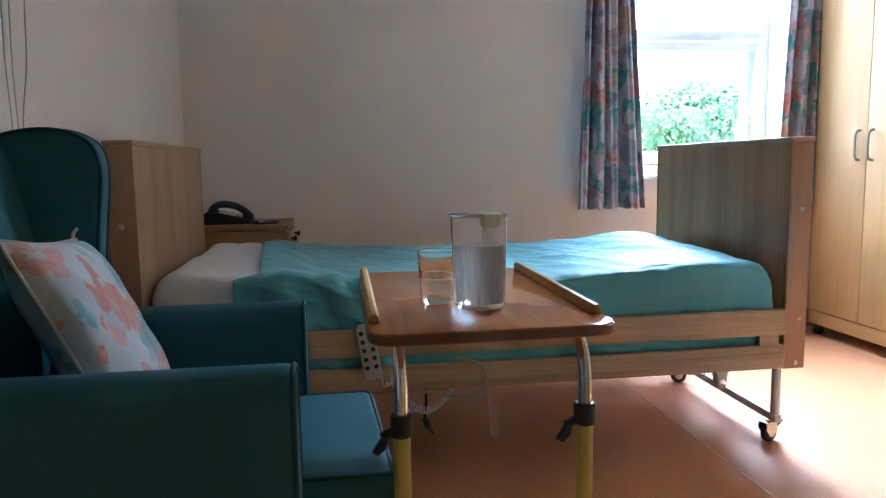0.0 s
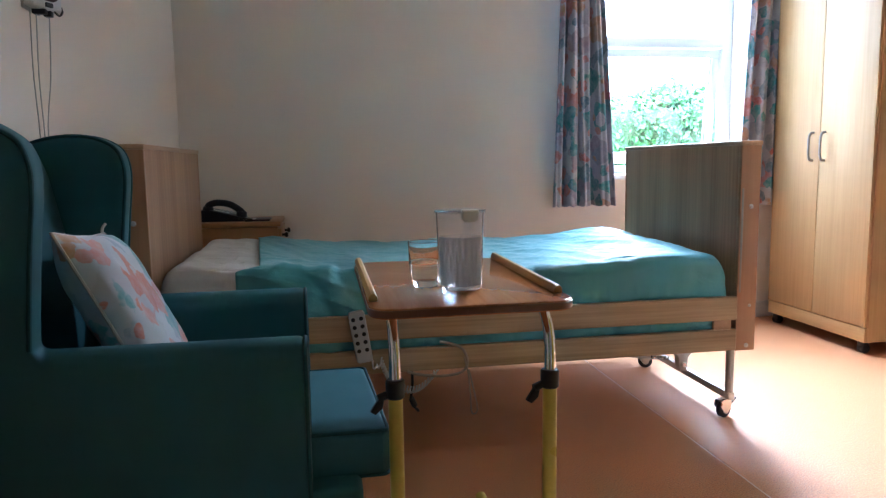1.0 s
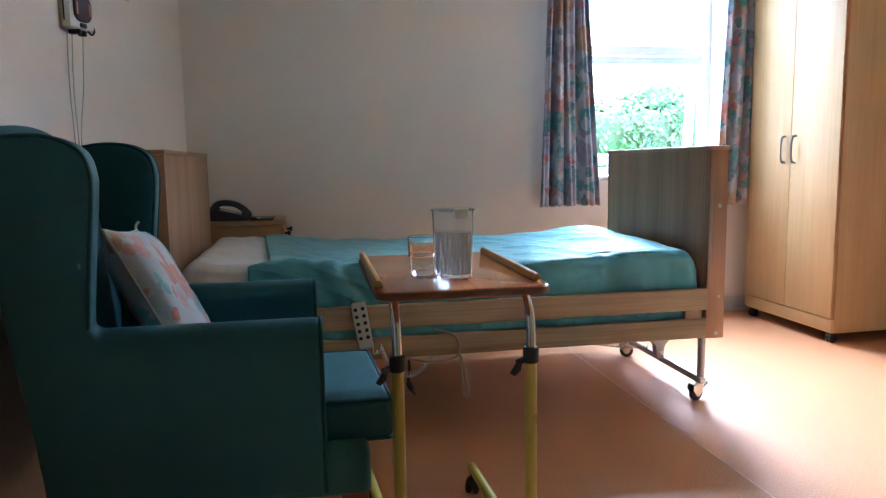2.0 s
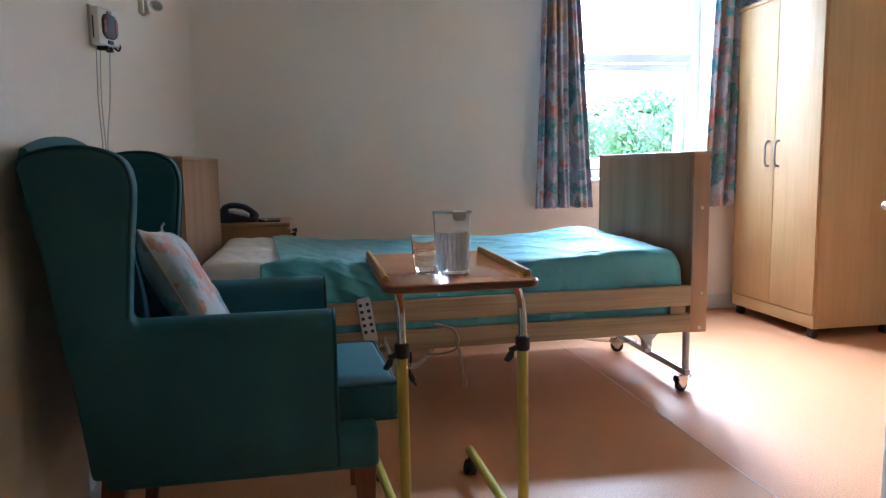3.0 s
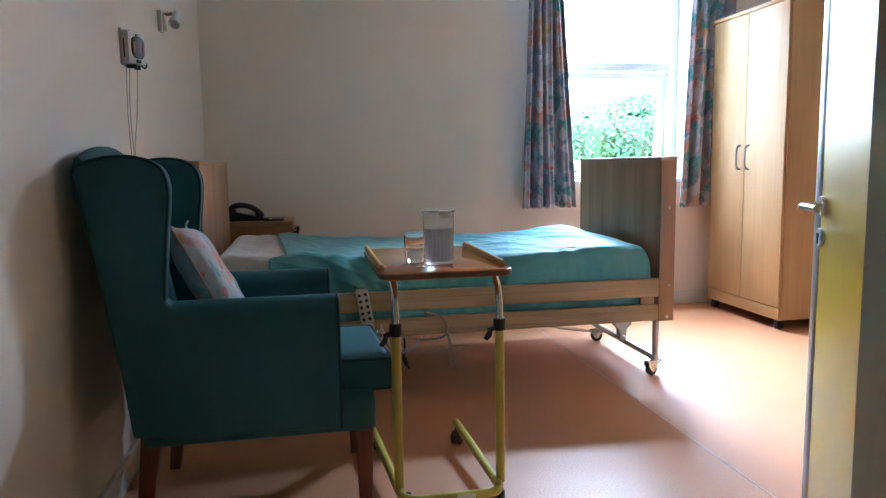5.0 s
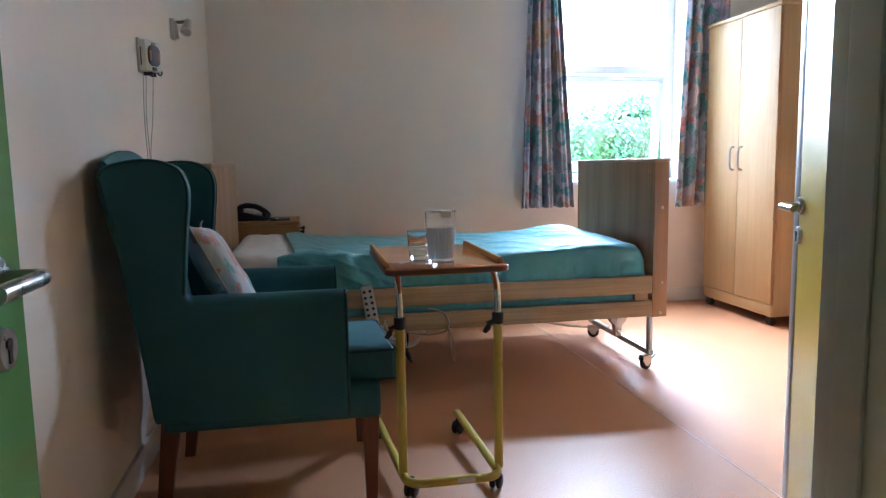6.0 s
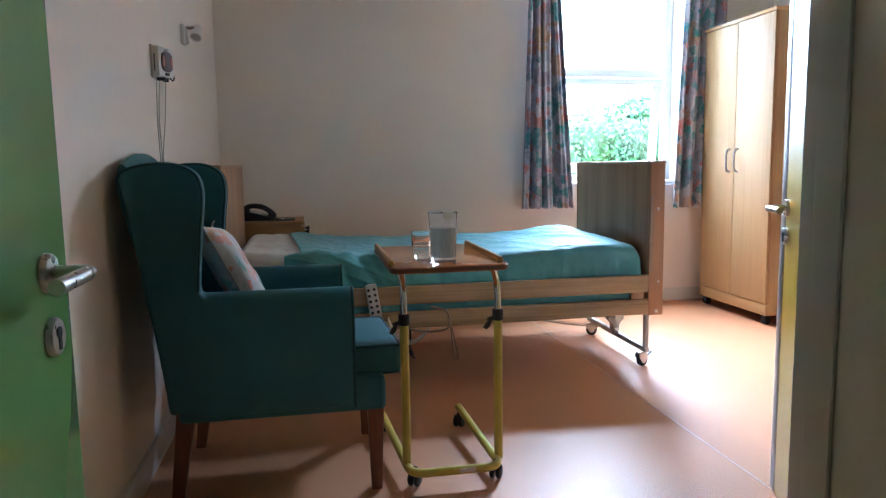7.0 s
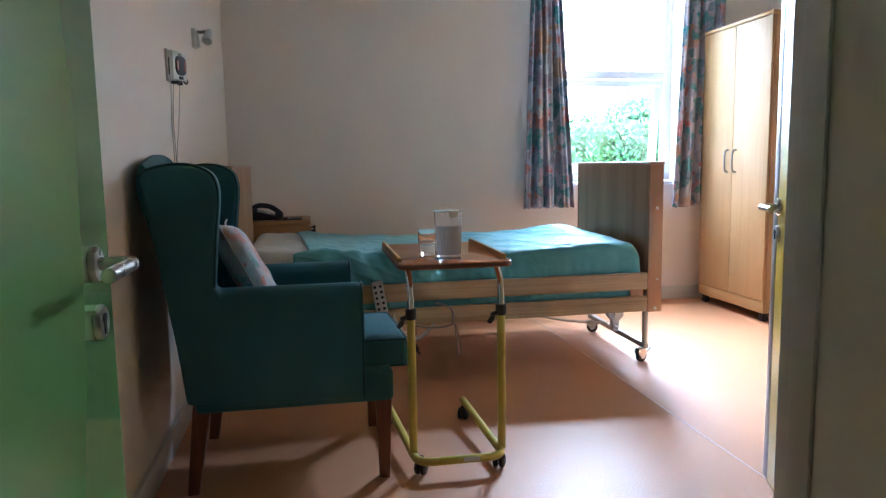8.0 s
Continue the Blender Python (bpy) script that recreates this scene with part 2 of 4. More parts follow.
def smooth_line(pts, n=6, closed=False):
    """Points along a Catmull-Rom line through pts."""
    p = [Vector(q) for q in pts]
    out, count = [], len(p)
    for i in range(count if closed else count - 1):
        a = p[i - 1] if (closed or i) else p[0] * 2 - p[1]
        b, c = p[i], p[(i + 1) % count]
        d = p[(i + 2) % count] if (closed or i + 2 < count) else c * 2 - b
        for k in range(n):
            t = k / n
            out.append(0.5 * (2 * b + (c - a) * t + (2 * a - 5 * b + 4 * c - d) * t * t + (3 * b - a - 3 * c + d) * t ** 3))
    if not closed:
        out.append(p[-1])
    return out


def tube(pts, r, sides=12, bm=None, closed=False, caps=True):
    """A round tube along a line of points."""
    bm = bm or bmesh.new()
    p = [Vector(q) for q in pts]
    n, rings = len(p), []
    up = Vector((0, 0, 1))
    side = None
    for i in range(n):
        a = p[i - 1] if (closed or i) else p[0]
        b = p[(i + 1) % n] if (closed or i < n - 1) else p[-1]
        way = (b - a).normalized()
        if side is None:
            side = way.cross(up if abs(way.z) < 0.9 else Vector((1, 0, 0))).normalized()
        side = (side - way * side.dot(way)).normalized()
        other = way.cross(side)
        rings.append([bm.verts.new(p[i] + r * (math.cos(2 * math.pi * k / sides) * side + math.sin(2 * math.pi * k / sides) * other)) for k in range(sides)])
    for i in range(n if closed else n - 1):
        q, w = rings[i], rings[(i + 1) % n]
        for k in range(sides):
            bm.faces.new((q[k], q[(k + 1) % sides], w[(k + 1) % sides], w[k]))
    if caps and not closed:
        bm.faces.new(rings[0])
        bm.faces.new(rings[-1])
    return bm


def rounded_path(pts, r, n=5):
    """A polyline whose corners are rounded with radius r."""
    p = [Vector(q) for q in pts]
    out = [p[0]]
    for a, b, c in zip(p, p[1:], p[2:]):
        u, v = (a - b).normalized(), (c - b).normalized()
        s, e = b + u * r, b + v * r
        for k in range(n + 1):
            t = k / n
            out.append((1 - t) ** 2 * s + 2 * t * (1 - t) * b + t * t * e)
    out.append(p[-1])
    return out


def lathe(profile, at, sides=32, bm=None, closed_ends=True):
    """A turned body: (radius, height) pairs round the z axis at a place."""
    bm = bm or bmesh.new()
    rings = []
    for r, z in profile:
        if r < 1e-5:
            rings.append([bm.verts.new((at[0], at[1], at[2] + z))])
        else:
            rings.append([bm.verts.new((at[0] + r * math.cos(2 * math.pi * k / sides), at[1] + r * math.sin(2 * math.pi * k / sides), at[2] + z)) for k in range(sides)])
    for q, w in zip(rings, rings[1:]):
        for k in range(sides):
            f = [q[k % len(q)], q[(k + 1) % len(q)], w[(k + 1) % len(w)], w[k % len(w)]]
            f = list(dict.fromkeys(f))
            if len(f) > 2:
                bm.faces.new(f)
    return bm


def rod(a, b, r, sides=14, bm=None, bevel=0.0):
    a, b = Vector(a), Vector(b)
    if bevel:
        w = (b - a).normalized() * bevel
        bm = bm or bmesh.new()
        tmp = lathe([(0, 0), (r - bevel, 0), (r, bevel), (r, (b - a).length - bevel), (r - bevel, (b - a).length), (0, (b - a).length)], (0, 0, 0), sides)
        return merge(bm, tmp, Matrix.Translation(a) @ (b - a).to_track_quat("Z", "Y").to_matrix().to_4x4())
    return tube([a, b], r, sides, bm)


def slab(outline, axis, lo, hi, bevel=0.0, seg=3):
    """An outline (pairs) pushed out along an axis from lo to hi, its rims rounded."""
    bm = bmesh.new()
    def put(a, b, d):
        v = {"x": (d, a, b), "y": (a, d, b), "z": (a, b, d)}[axis]
        return bm.verts.new(v)
    low = [put(a, b, lo) for a, b in outline]
    high = [put(a, b, hi) for a, b in outline]
    n = len(outline)
    bm.faces.new(low)
    bm.faces.new(high[::-1])
    for k in range(n):
        bm.faces.new((low[k], high[k], high[(k + 1) % n], low[(k + 1) % n]))
    bmesh.ops.recalc_face_normals(bm, faces=bm.faces[:])
    if bevel:
        rims = [e for e in bm.edges if any(len(f.verts) == n for f in e.link_faces)]
        bmesh.ops.bevel(bm, geom=rims, offset=bevel, segments=seg, profile=0.5, affect="EDGES", clamp_overlap=True)
    return bm


def rounded_rect(x0, x1, y0, y1, r, n=5):
    out = []
    for cx, cy, a in ((x1 - r, y1 - r, 0), (x0 + r, y1 - r, 90), (x0 + r, y0 + r, 180), (x1 - r, y0 + r, 270)):
        for k in range(n + 1):
            t = radians(a + 90 * k / n)
            out.append((cx + r * math.cos(t), cy + r * math.sin(t)))
    return out


def soft_box(x0, x1, y0, y1, z0, z1, r, crown=0.0, cuts=6):
    """A padded block: rounded edges and a crowned top."""
    bm = box(x0, x1, y0, y1, z0, z1, r, 4)
    if crown:
        bmesh.ops.subdivide_edges(bm, edges=[e for e in bm.edges if e.calc_length() > 2.2 * r], cuts=cuts, use_grid_fill=True)
        for v in bm.verts:
            if v.co.z > (z0 + z1) / 2:
                u = (2 * (v.co.x - x0) / (x1 - x0) - 1, 2 * (v.co.y - y0) / (y1 - y0) - 1)
                v.co.z += crown * max(0, 1 - u[0] ** 2) * max(0, 1 - u[1] ** 2)
    return bm


# ---- structure ----
X_W, X_E, Y_N, H = -0.722, 3.30, 3.58, 2.55
Y_CROSS, Y_SOUTH = -1.10, -3.0
WX0, WX1, WZ0, WZ1 = 1.48, 2.64, 0.91, 2.46


def wall(name, pieces, label, material=None):
    bm = bmesh.new()
    for p in pieces:
        box(*p, bm=bm)
    return solid(name, bm, material or M_WALL, label, "wall", "structure", smooth=False)


bm = bmesh.new()
box(X_W - 0.15, X_E + 0.15, Y_SOUTH - 0.15, Y_N, -0.12, 0.0, bm=bm)
floor = solid("floor", bm, M_FLOOR, "speckled terracotta vinyl floor with a soft sheen", "floor", "structure", smooth=False)
part("weld_seam", box(1.283, 1.287, -0.05, Y_N - 0.02, 0.0, 0.0012), plain("pale_weld", (0.78, 0.60, 0.48), 0.35), floor, "pale welded seam in the vinyl", False)
wall("ceiling", [(X_W - 0.15, X_E + 0.15, Y_SOUTH - 0.15, Y_N + 0.4, H, H + 0.1)], "plain white plastered ceiling", M_CEIL)["category"] = "ceiling"
Y_OUT = Y_N + 0.40
wall("wall_north", [(X_W - 0.15, WX0, Y_N, Y_OUT, -0.12, H), (WX1, X_E + 0.15, Y_N, Y_OUT, -0.12, H), (WX0, WX1, Y_N, Y_OUT, -0.12, WZ0 - 0.03), (WX0, WX1, Y_N, Y_OUT, WZ1, H)], "cream painted wall with a deep window recess")
wall("wall_west", [(X_W - 0.15, X_W, Y_SOUTH - 0.15, Y_N, 0, H)], "cream painted wall beside the armchair")
wall("wall_east", [(X_E, X_E + 0.15, Y_SOUTH - 0.15, Y_N, 0, H)], "cream painted wall behind the wardrobe")
wall("wall_south", [(X_W, X_E, Y_SOUTH - 0.15, Y_SOUTH, 0, H)], "plain wall closing the corridor")
wall("wall_cross", [(X_W, -0.53, Y_CROSS - 0.12, Y_CROSS, 0, H), (0.47, X_E, Y_CROSS - 0.12, Y_CROSS, 0, H), (-0.53, 0.47, Y_CROSS - 0.12, Y_CROSS, 2.09, H)], "cream wall with the entrance doorway")
wall("wall_lobby", [(0.718, 0.83, Y_CROSS, -0.2, 0, H)], "lobby wall in a beige that has its shade mixed in", M_WALL_SHADED)
wall("wall_bathroom", [(0.83, 0.93, -0.24, -0.14, 0, H), (1.84, X_E, -0.24, -0.14, 0, H), (0.93, 1.84, -0.24, -0.14, 2.09, H)], "cream wall with the bathroom doorway")


def baseboard(name, x0, x1, y0, y1):
    solid(name, box(x0, x1, y0, y1, 0.0, 0.10, 0.004), M_GLOSS_WHITE, "cream painted skirting board", "skirting", "structure")


baseboard("baseboard_1", X_W + 0.016, X_E, Y_N - 0.016, Y_N)
baseboard("baseboard_2", X_W, X_W + 0.016, Y_CROSS, Y_N)
baseboard("baseboard_3", X_E - 0.016, X_E, -0.14, Y_N - 0.016)

bm = box(0.757, 0.93, -0.2, -0.10, 0, 2.09, 0.006)
solid("trim_1", bm, M_FRAME, "grey-white painted door post", "door frame", "structure")
solid("trim_5", box(0.708, 0.718, -0.262, -0.197, 0, 2.14, 0.004), M_FRAME, "grey-white painted door architrave", "door frame", "structure")
solid("trim_2", box(1.84, 1.88, -0.25, -0.10, 0, 2.09, 0.004), M_FRAME, "grey-white painted door post", "door frame", "structure")
solid("trim_3", box(-0.56, -0.52, Y_CROSS - 0.14, Y_CROSS + 0.01, 0, 2.08, 0.004), M_FRAME, "grey-white painted entrance door post", "door frame", "structure")
solid("trim_4", box(0.44, 0.48, Y_CROSS - 0.14, Y_CROSS + 0.01, 0, 2.08, 0.004), M_FRAME, "grey-white painted entrance door post", "door frame", "structure")


def lever(door, side, off, z):
    """Steel lever, rose and key escutcheon on a door whose face is x = 0 and whose free edge is y = 0; it stands out by side."""
    s = side
    m = door.matrix_world
    y = -off
    rose = lathe([(0, 0), (0.026, 0), (0.026, 0.006), (0.024, 0.009), (0, 0.009)], (0, 0, 0), 32)
    turn = Matrix.Rotation(radians(90 * s), 4, "Y")
    bm = moved(rose, Matrix.Translation((0, y, z)) @ turn)
    handle = sub(door, "door_handle", bm, M_STEEL, "brushed steel lever handle")
    bar = tube(rounded_path([(0.004 * s, y, z), (0.055 * s, y, z), (0.055 * s, y - 0.128, z)], 0.012), 0.0098, 16)
    sub(handle, "lever", bar, M_STEEL)
    esc = moved(lathe([(0, 0), (0.0255, 0), (0.0255, 0.006), (0.0235, 0.009), (0, 0.009)], (0, 0, 0), 32), Matrix.Translation((0, y + 0.004, z - 0.085)) @ turn)
    plate = sub(door, "escutcheon", esc, M_STEEL, "round steel key escutcheon")
    key = bmesh.new()
    merge(key, lathe([(0, 0), (0.0075, 0), (0.0075, 0.0018), (0, 0.0018)], (0, 0, 0), 16), Matrix.Translation((0.009 * s, y + 0.004, z - 0.079)) @ turn)
    box(min(0.009 * s, 0.0108 * s), max(0.009 * s, 0.0108 * s), y, y + 0.008, z - 0.102, z - 0.08, bm=key)
    sub(plate, "keyhole", key, M_BLACK)


def sub(parent, name, bm, material, label=""):
    """A part whose vertices are in its parent's own frame."""
    ob = new(name, bpy.data.meshes.new(name))
    finish(ob, bm, material)
    ob.parent = parent
    if label:
        ob["label"] = label
    return ob


def door(name, edge, angle, side, paint_mat, label, off, high, band=0.0):
    """A door leaf: its free edge stands at edge; the leaf runs back from it; angle turns it; side is the seen face's side."""
    width, thick = 0.9, 0.044
    x0, x1 = (-thick, 0.0) if side > 0 else (0.0, thick)
    leaf = solid(name, box(x0, x1, -width, -band, 0.008, 2.04, 0.002), paint_mat, label, "door", "structure")
    leaf.matrix_basis = pose(edge[0], edge[1], 0, 0, 0, angle)
    if band:
        sub(leaf, "edge_strip", box(x0, x1, -band, 0.0, 0.008, 2.04, 0.004), M_STRIP, "grey-white edge lipping")
    lever(leaf, side, off, high)
    return leaf


door("door_1", (-0.476, -0.207), 0, 1, M_GREEN, "open glossy green door with a steel lever handle", 0.080, 0.924)
door("door_2", (1.288, 0.672), -21.8, -1, M_YELLOW, "open glossy yellow door with a steel lever handle", 0.070, 0.910, 0.056)


# ---- window ----
def window():
    y0, y1 = 3.86, 3.93
    w = thing("window_1", ((WX0 + WX1) / 2, y0, WZ0), "white PVC window with a fixed light over a casement set ajar", "window", "structure")
    f = 0.062
    for nm, b in (("frame_side", (WX0, WX0 + f, y0, y1, WZ0, WZ1)), ("frame_side", (WX1 - f, WX1, y0, y1, WZ0, WZ1)), ("frame_head", (WX0 + f, WX1 - f, y0, y1, WZ1 - f, WZ1)), ("frame_foot", (WX0 + f, WX1 - f, y0, y1, WZ0, WZ0 + 0.05)), ("transom", (WX0 + f, WX1 - f, y0, y1, 1.695, 1.755))):
        part(nm, box(*b, 0.006), M_PVC, w)
    top = part("pane", box(WX0 + f, WX1 - f, 3.895, 3.901, 1.755, WZ1 - f), M_PANE, w, "clear glass pane", False)
    top.visible_shadow = False
    # the casement is hung at its top and tips outward at the foot
    a, b, lo, hi, s = WX0 + f + 0.004, WX1 - f - 0.004, WZ0 + 0.056, 1.69, 0.052
    tip = Matrix.Translation((0, 3.90, hi)) @ Matrix.Rotation(radians(7), 4, "X") @ Matrix.Translation((0, -3.90, -hi))
    sash = part("sash", moved(box(a, b, 3.885, 3.935, hi - s, hi, 0.006), tip), M_PVC, w, "white casement frame")
    for nm, q in (("sash_side", (a, a + s, 3.885, 3.935, lo, hi - s)), ("sash_side", (b - s, b, 3.885, 3.935, lo, hi - s)), ("sash_foot", (a + s, b - s, 3.885, 3.935, lo, lo + s + 0.02))):
        part(nm, moved(box(*q, 0.006), tip), M_PVC, sash)
    pane = part("pane", moved(box(a + s, b - s, 3.905, 3.911, lo + s, hi - s), tip), M_PANE, sash, "clear glass pane", False)
    pane.visible_shadow = False
    part("gasket", moved(box(b - s - 0.004, b - s, 3.899, 3.905, lo + s, hi - s), tip), M_RUBBER, sash)
    part("window_sill", box(WX0 - 0.04, WX1 + 0.04, Y_N - 0.035, y0, WZ0 - 0.03, WZ0, 0.006), M_GLOSS_WHITE, w, "white painted sill board")


window()


# ---- curtains ----
def curtain(name, x0, x1, top0, top1, folds, seed, z0, label):
    """A hanging cloth gathered into folds, a little wider at its foot."""
    rnd = random.Random(seed)
    z1, nu, nv = 2.27, 170, 40
    ph = [rnd.uniform(-0.7, 0.7) for _ in range(8)]
    bm = bmesh.new()
    grid = []
    for j in range(nv + 1):
        v = j / nv
        z = z0 + (z1 - z0) * v
        a, b = x0 + (top0 - x0) * v, x1 + (top1 - x1) * v
        row = []
        for i in range(nu + 1):
            u = i / nu
            w = 2 * math.pi * folds * (u + 0.03 * math.sin(5 * u + ph[0])) + 0.25 * math.sin(1.7 * v + ph[1])
            # flat-fronted pleats with narrow hollows between them
            pleat = math.tanh(2.6 * (math.sin(w) + 0.35)) / math.tanh(2.6 * 1.35)
            d = -(0.036 + 0.010 * (1 - v)) * pleat + 0.006 * math.sin(2.3 * w + ph[2] + v) + 0.009 * math.sin(0.5 * w + ph[3] + 2 * v)
            s = 0.008 * math.sin(w * 0.7 + ph[4] + 3 * v) * math.sin(math.pi * u)
            row.append(bm.verts.new((a + (b - a) * u + s, 3.49 + d, z + 0.004 * math.sin(3 * w + ph[5]) * (1 - v))))
        grid.append(row)
    for j in range(nv):
        for i in range(nu):
            bm.faces.new((grid[j][i], grid[j][i + 1], grid[j + 1][i + 1], grid[j + 1][i]))
    ob = solid(name, bm, M_CURTAIN, label, "curtain", group="curtains at the window")
    thick = ob.modifiers.new("thickness", "SOLIDIFY")
    thick.thickness = 0.0025
    return ob


curtain("curtain", 1.315, 1.695, 1.37, 1.59, 4.1, 3, 0.735, "floral teal and coral curtain gathered beside the window")
curtain("curtain", 2.455, 2.83, 2.525, 2.85, 3.6, 8, 0.715, "floral teal and coral curtain hanging beside the wardrobe")
pole = thing("curtain_pole", (2.1, Y_N, 2.28), "white curtain track above the window", "curtain rail")
part("track", box(1.15, 3.0, 3.475, 3.505, 2.275, 2.30, 0.004), M_WHITE_PLASTIC, pole)
for bx in (1.3, 2.1, 2.9):
    part("bracket", box(bx - 0.012, bx + 0.012, 3.49, Y_N, 2.295, 2.325, 0.003), M_WHITE_PLASTIC, pole)


# ---- outside ----
bm = bmesh.new()
vs = [bm.verts.new(p) for p in ((-400, Y_OUT, -0.15), (400, Y_OUT, -0.15), (400, 800, -0.15), (-400, 800, -0.15))]
bm.faces.new(vs)
solid("ground", bm, M_LAWN, "lawn outside the window", "ground", "structure", smooth=False)


def hedge():
    rnd = random.Random(5)
    h = thing("hedge", (4.6, 8.4, -0.15), "overgrown leafy green hedge outside the window", "hedge")
    lobes = []
    while len(lobes) < 90:
        x, r = rnd.uniform(2.0, 8.0), rnd.uniform(0.28, 0.6)
        high = 2.02 - 0.38 * max(0.0, 4.4 - x) + rnd.uniform(-0.16, 0.06)
        lobes.append((x, rnd.uniform(7.9, 8.9), max(0.1, rnd.choice((high - r, rnd.uniform(0.1, max(0.2, high - r))))), r))
    verts, faces = [], []
    for _ in range(76000):
        cx, cy, cz, r = rnd.choice(lobes)
        d = Vector((rnd.gauss(0, 1), rnd.gauss(0, 1), rnd.gauss(0, 1))).normalized()
        if d.y > 0.55:
            continue
        c = Vector((cx, cy, cz)) + d * r * rnd.uniform(0.82, 1.12)
        if c.z < -0.1:
            continue
        s = rnd.uniform(0.020, 0.050)
        n = (d + Vector((rnd.uniform(-0.8, 0.8), rnd.uniform(-0.8, 0.8), rnd.uniform(-0.5, 0.9)))).normalized()
        a = n.orthogonal().normalized()
        a = (Matrix.Rotation(rnd.uniform(0, 6.28), 3, n) @ a)
        b = n.cross(a)
        k = len(verts)
        verts += [c - a * s, c + b * s * 0.5 + n * s * 0.12, c + a * s, c - b * s * 0.5 + n * s * 0.12]
        faces.append((k, k + 1, k + 2, k + 3))
    me = bpy.data.meshes.new("leaves")
    me.from_pydata([tuple(v) for v in verts], [], faces)
    me.materials.append(M_LEAF)
    ob = new("leaves", me)
    ob.parent = h
    ob.matrix_parent_inverse = Matrix.Translation(-h.location)
    ob["kind"] = "stuff"
    # solid dark lumps fill the hedge behind its leaves
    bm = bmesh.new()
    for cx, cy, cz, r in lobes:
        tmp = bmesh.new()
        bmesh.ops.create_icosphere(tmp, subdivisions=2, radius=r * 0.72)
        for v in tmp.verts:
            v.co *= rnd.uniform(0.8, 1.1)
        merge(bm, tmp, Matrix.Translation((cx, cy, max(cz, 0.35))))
    part("inner_core", bm, M_TWIG, h, "dark lumpy core inside the hedge")
    for x in (2.9, 3.7, 4.5, 5.3, 6.1, 6.9):
        part("stem", tube(smooth_line([(x, 8.4, -0.15), (x + 0.05, 8.42, 0.4), (x - 0.08, 8.4, 1.0)], 4), 0.04, 8), M_TWIG, h)


hedge()


# ---- care bed ----
BX0, BX1, BY0, BY1, BTOP = -0.523, 1.503, 1.945, 2.925, 1.056


def castor(x, y, parent, turn, r=0.033):
    """A braked castor: wheel, fork and brake lever."""
    m = Matrix.Translation((x, y, 0)) @ Matrix.Rotation(radians(turn), 4, "Z")
    wheel = moved(lathe([(0, -0.012), (r - 0.006, -0.012), (r, -0.008), (r, 0.008), (r - 0.006, 0.012), (0, 0.012)], (0, 0, 0), 24), m @ Matrix.Translation((0, 0, r)) @ Matrix.Rotation(radians(90), 4, "X"))
    c = part("castor", wheel, M_BLACK, parent, "black castor wheel")
    hub = moved(lathe([(0, -0.0135), (r * 0.5, -0.0135), (r * 0.5, 0.0135), (0, 0.0135)], (0, 0, 0), 16), m @ Matrix.Translation((0, 0, r)) @ Matrix.Rotation(radians(90), 4, "X"))
    part("hub", hub, M_GREY_PLASTIC, c)
    fork = bmesh.new()
    for s in (-1, 1):
        merge(fork, slab([(-0.024, 0.044), (-0.004, 0.022), (0.012, 0.022), (0.034, 0.05), (0.034, 0.07), (-0.022, 0.07)], "y", s * 0.016 - 0.0015, s * 0.016 + 0.0015))
    box(-0.008, 0.028, -0.0175, 0.0175, 0.068, 0.074, 0.001, bm=fork)
    part("fork", moved(fork, m), M_STEEL, c)
    part("brake_lever", moved(slab([(-0.010, 0.046), (-0.036, 0.050), (-0.062, 0.066), (-0.060, 0.071), (-0.034, 0.058), (-0.010, 0.056)], "y", -0.011, 0.011, 0.002), m), M_BLACK, c, "black brake pedal")
    return c


def screw(x, y, z, parent, r=0.007, axis="y"):
    bm = lathe([(0, 0), (r, 0), (r, 0.002), (r * 0.6, 0.004), (0, 0.0042)], (0, 0, 0), 14)
    part("bolt", moved(bm, Matrix.Translation((x, y, z)) @ Matrix.Rotation(radians(90), 4, "X")), M_STEEL, parent)


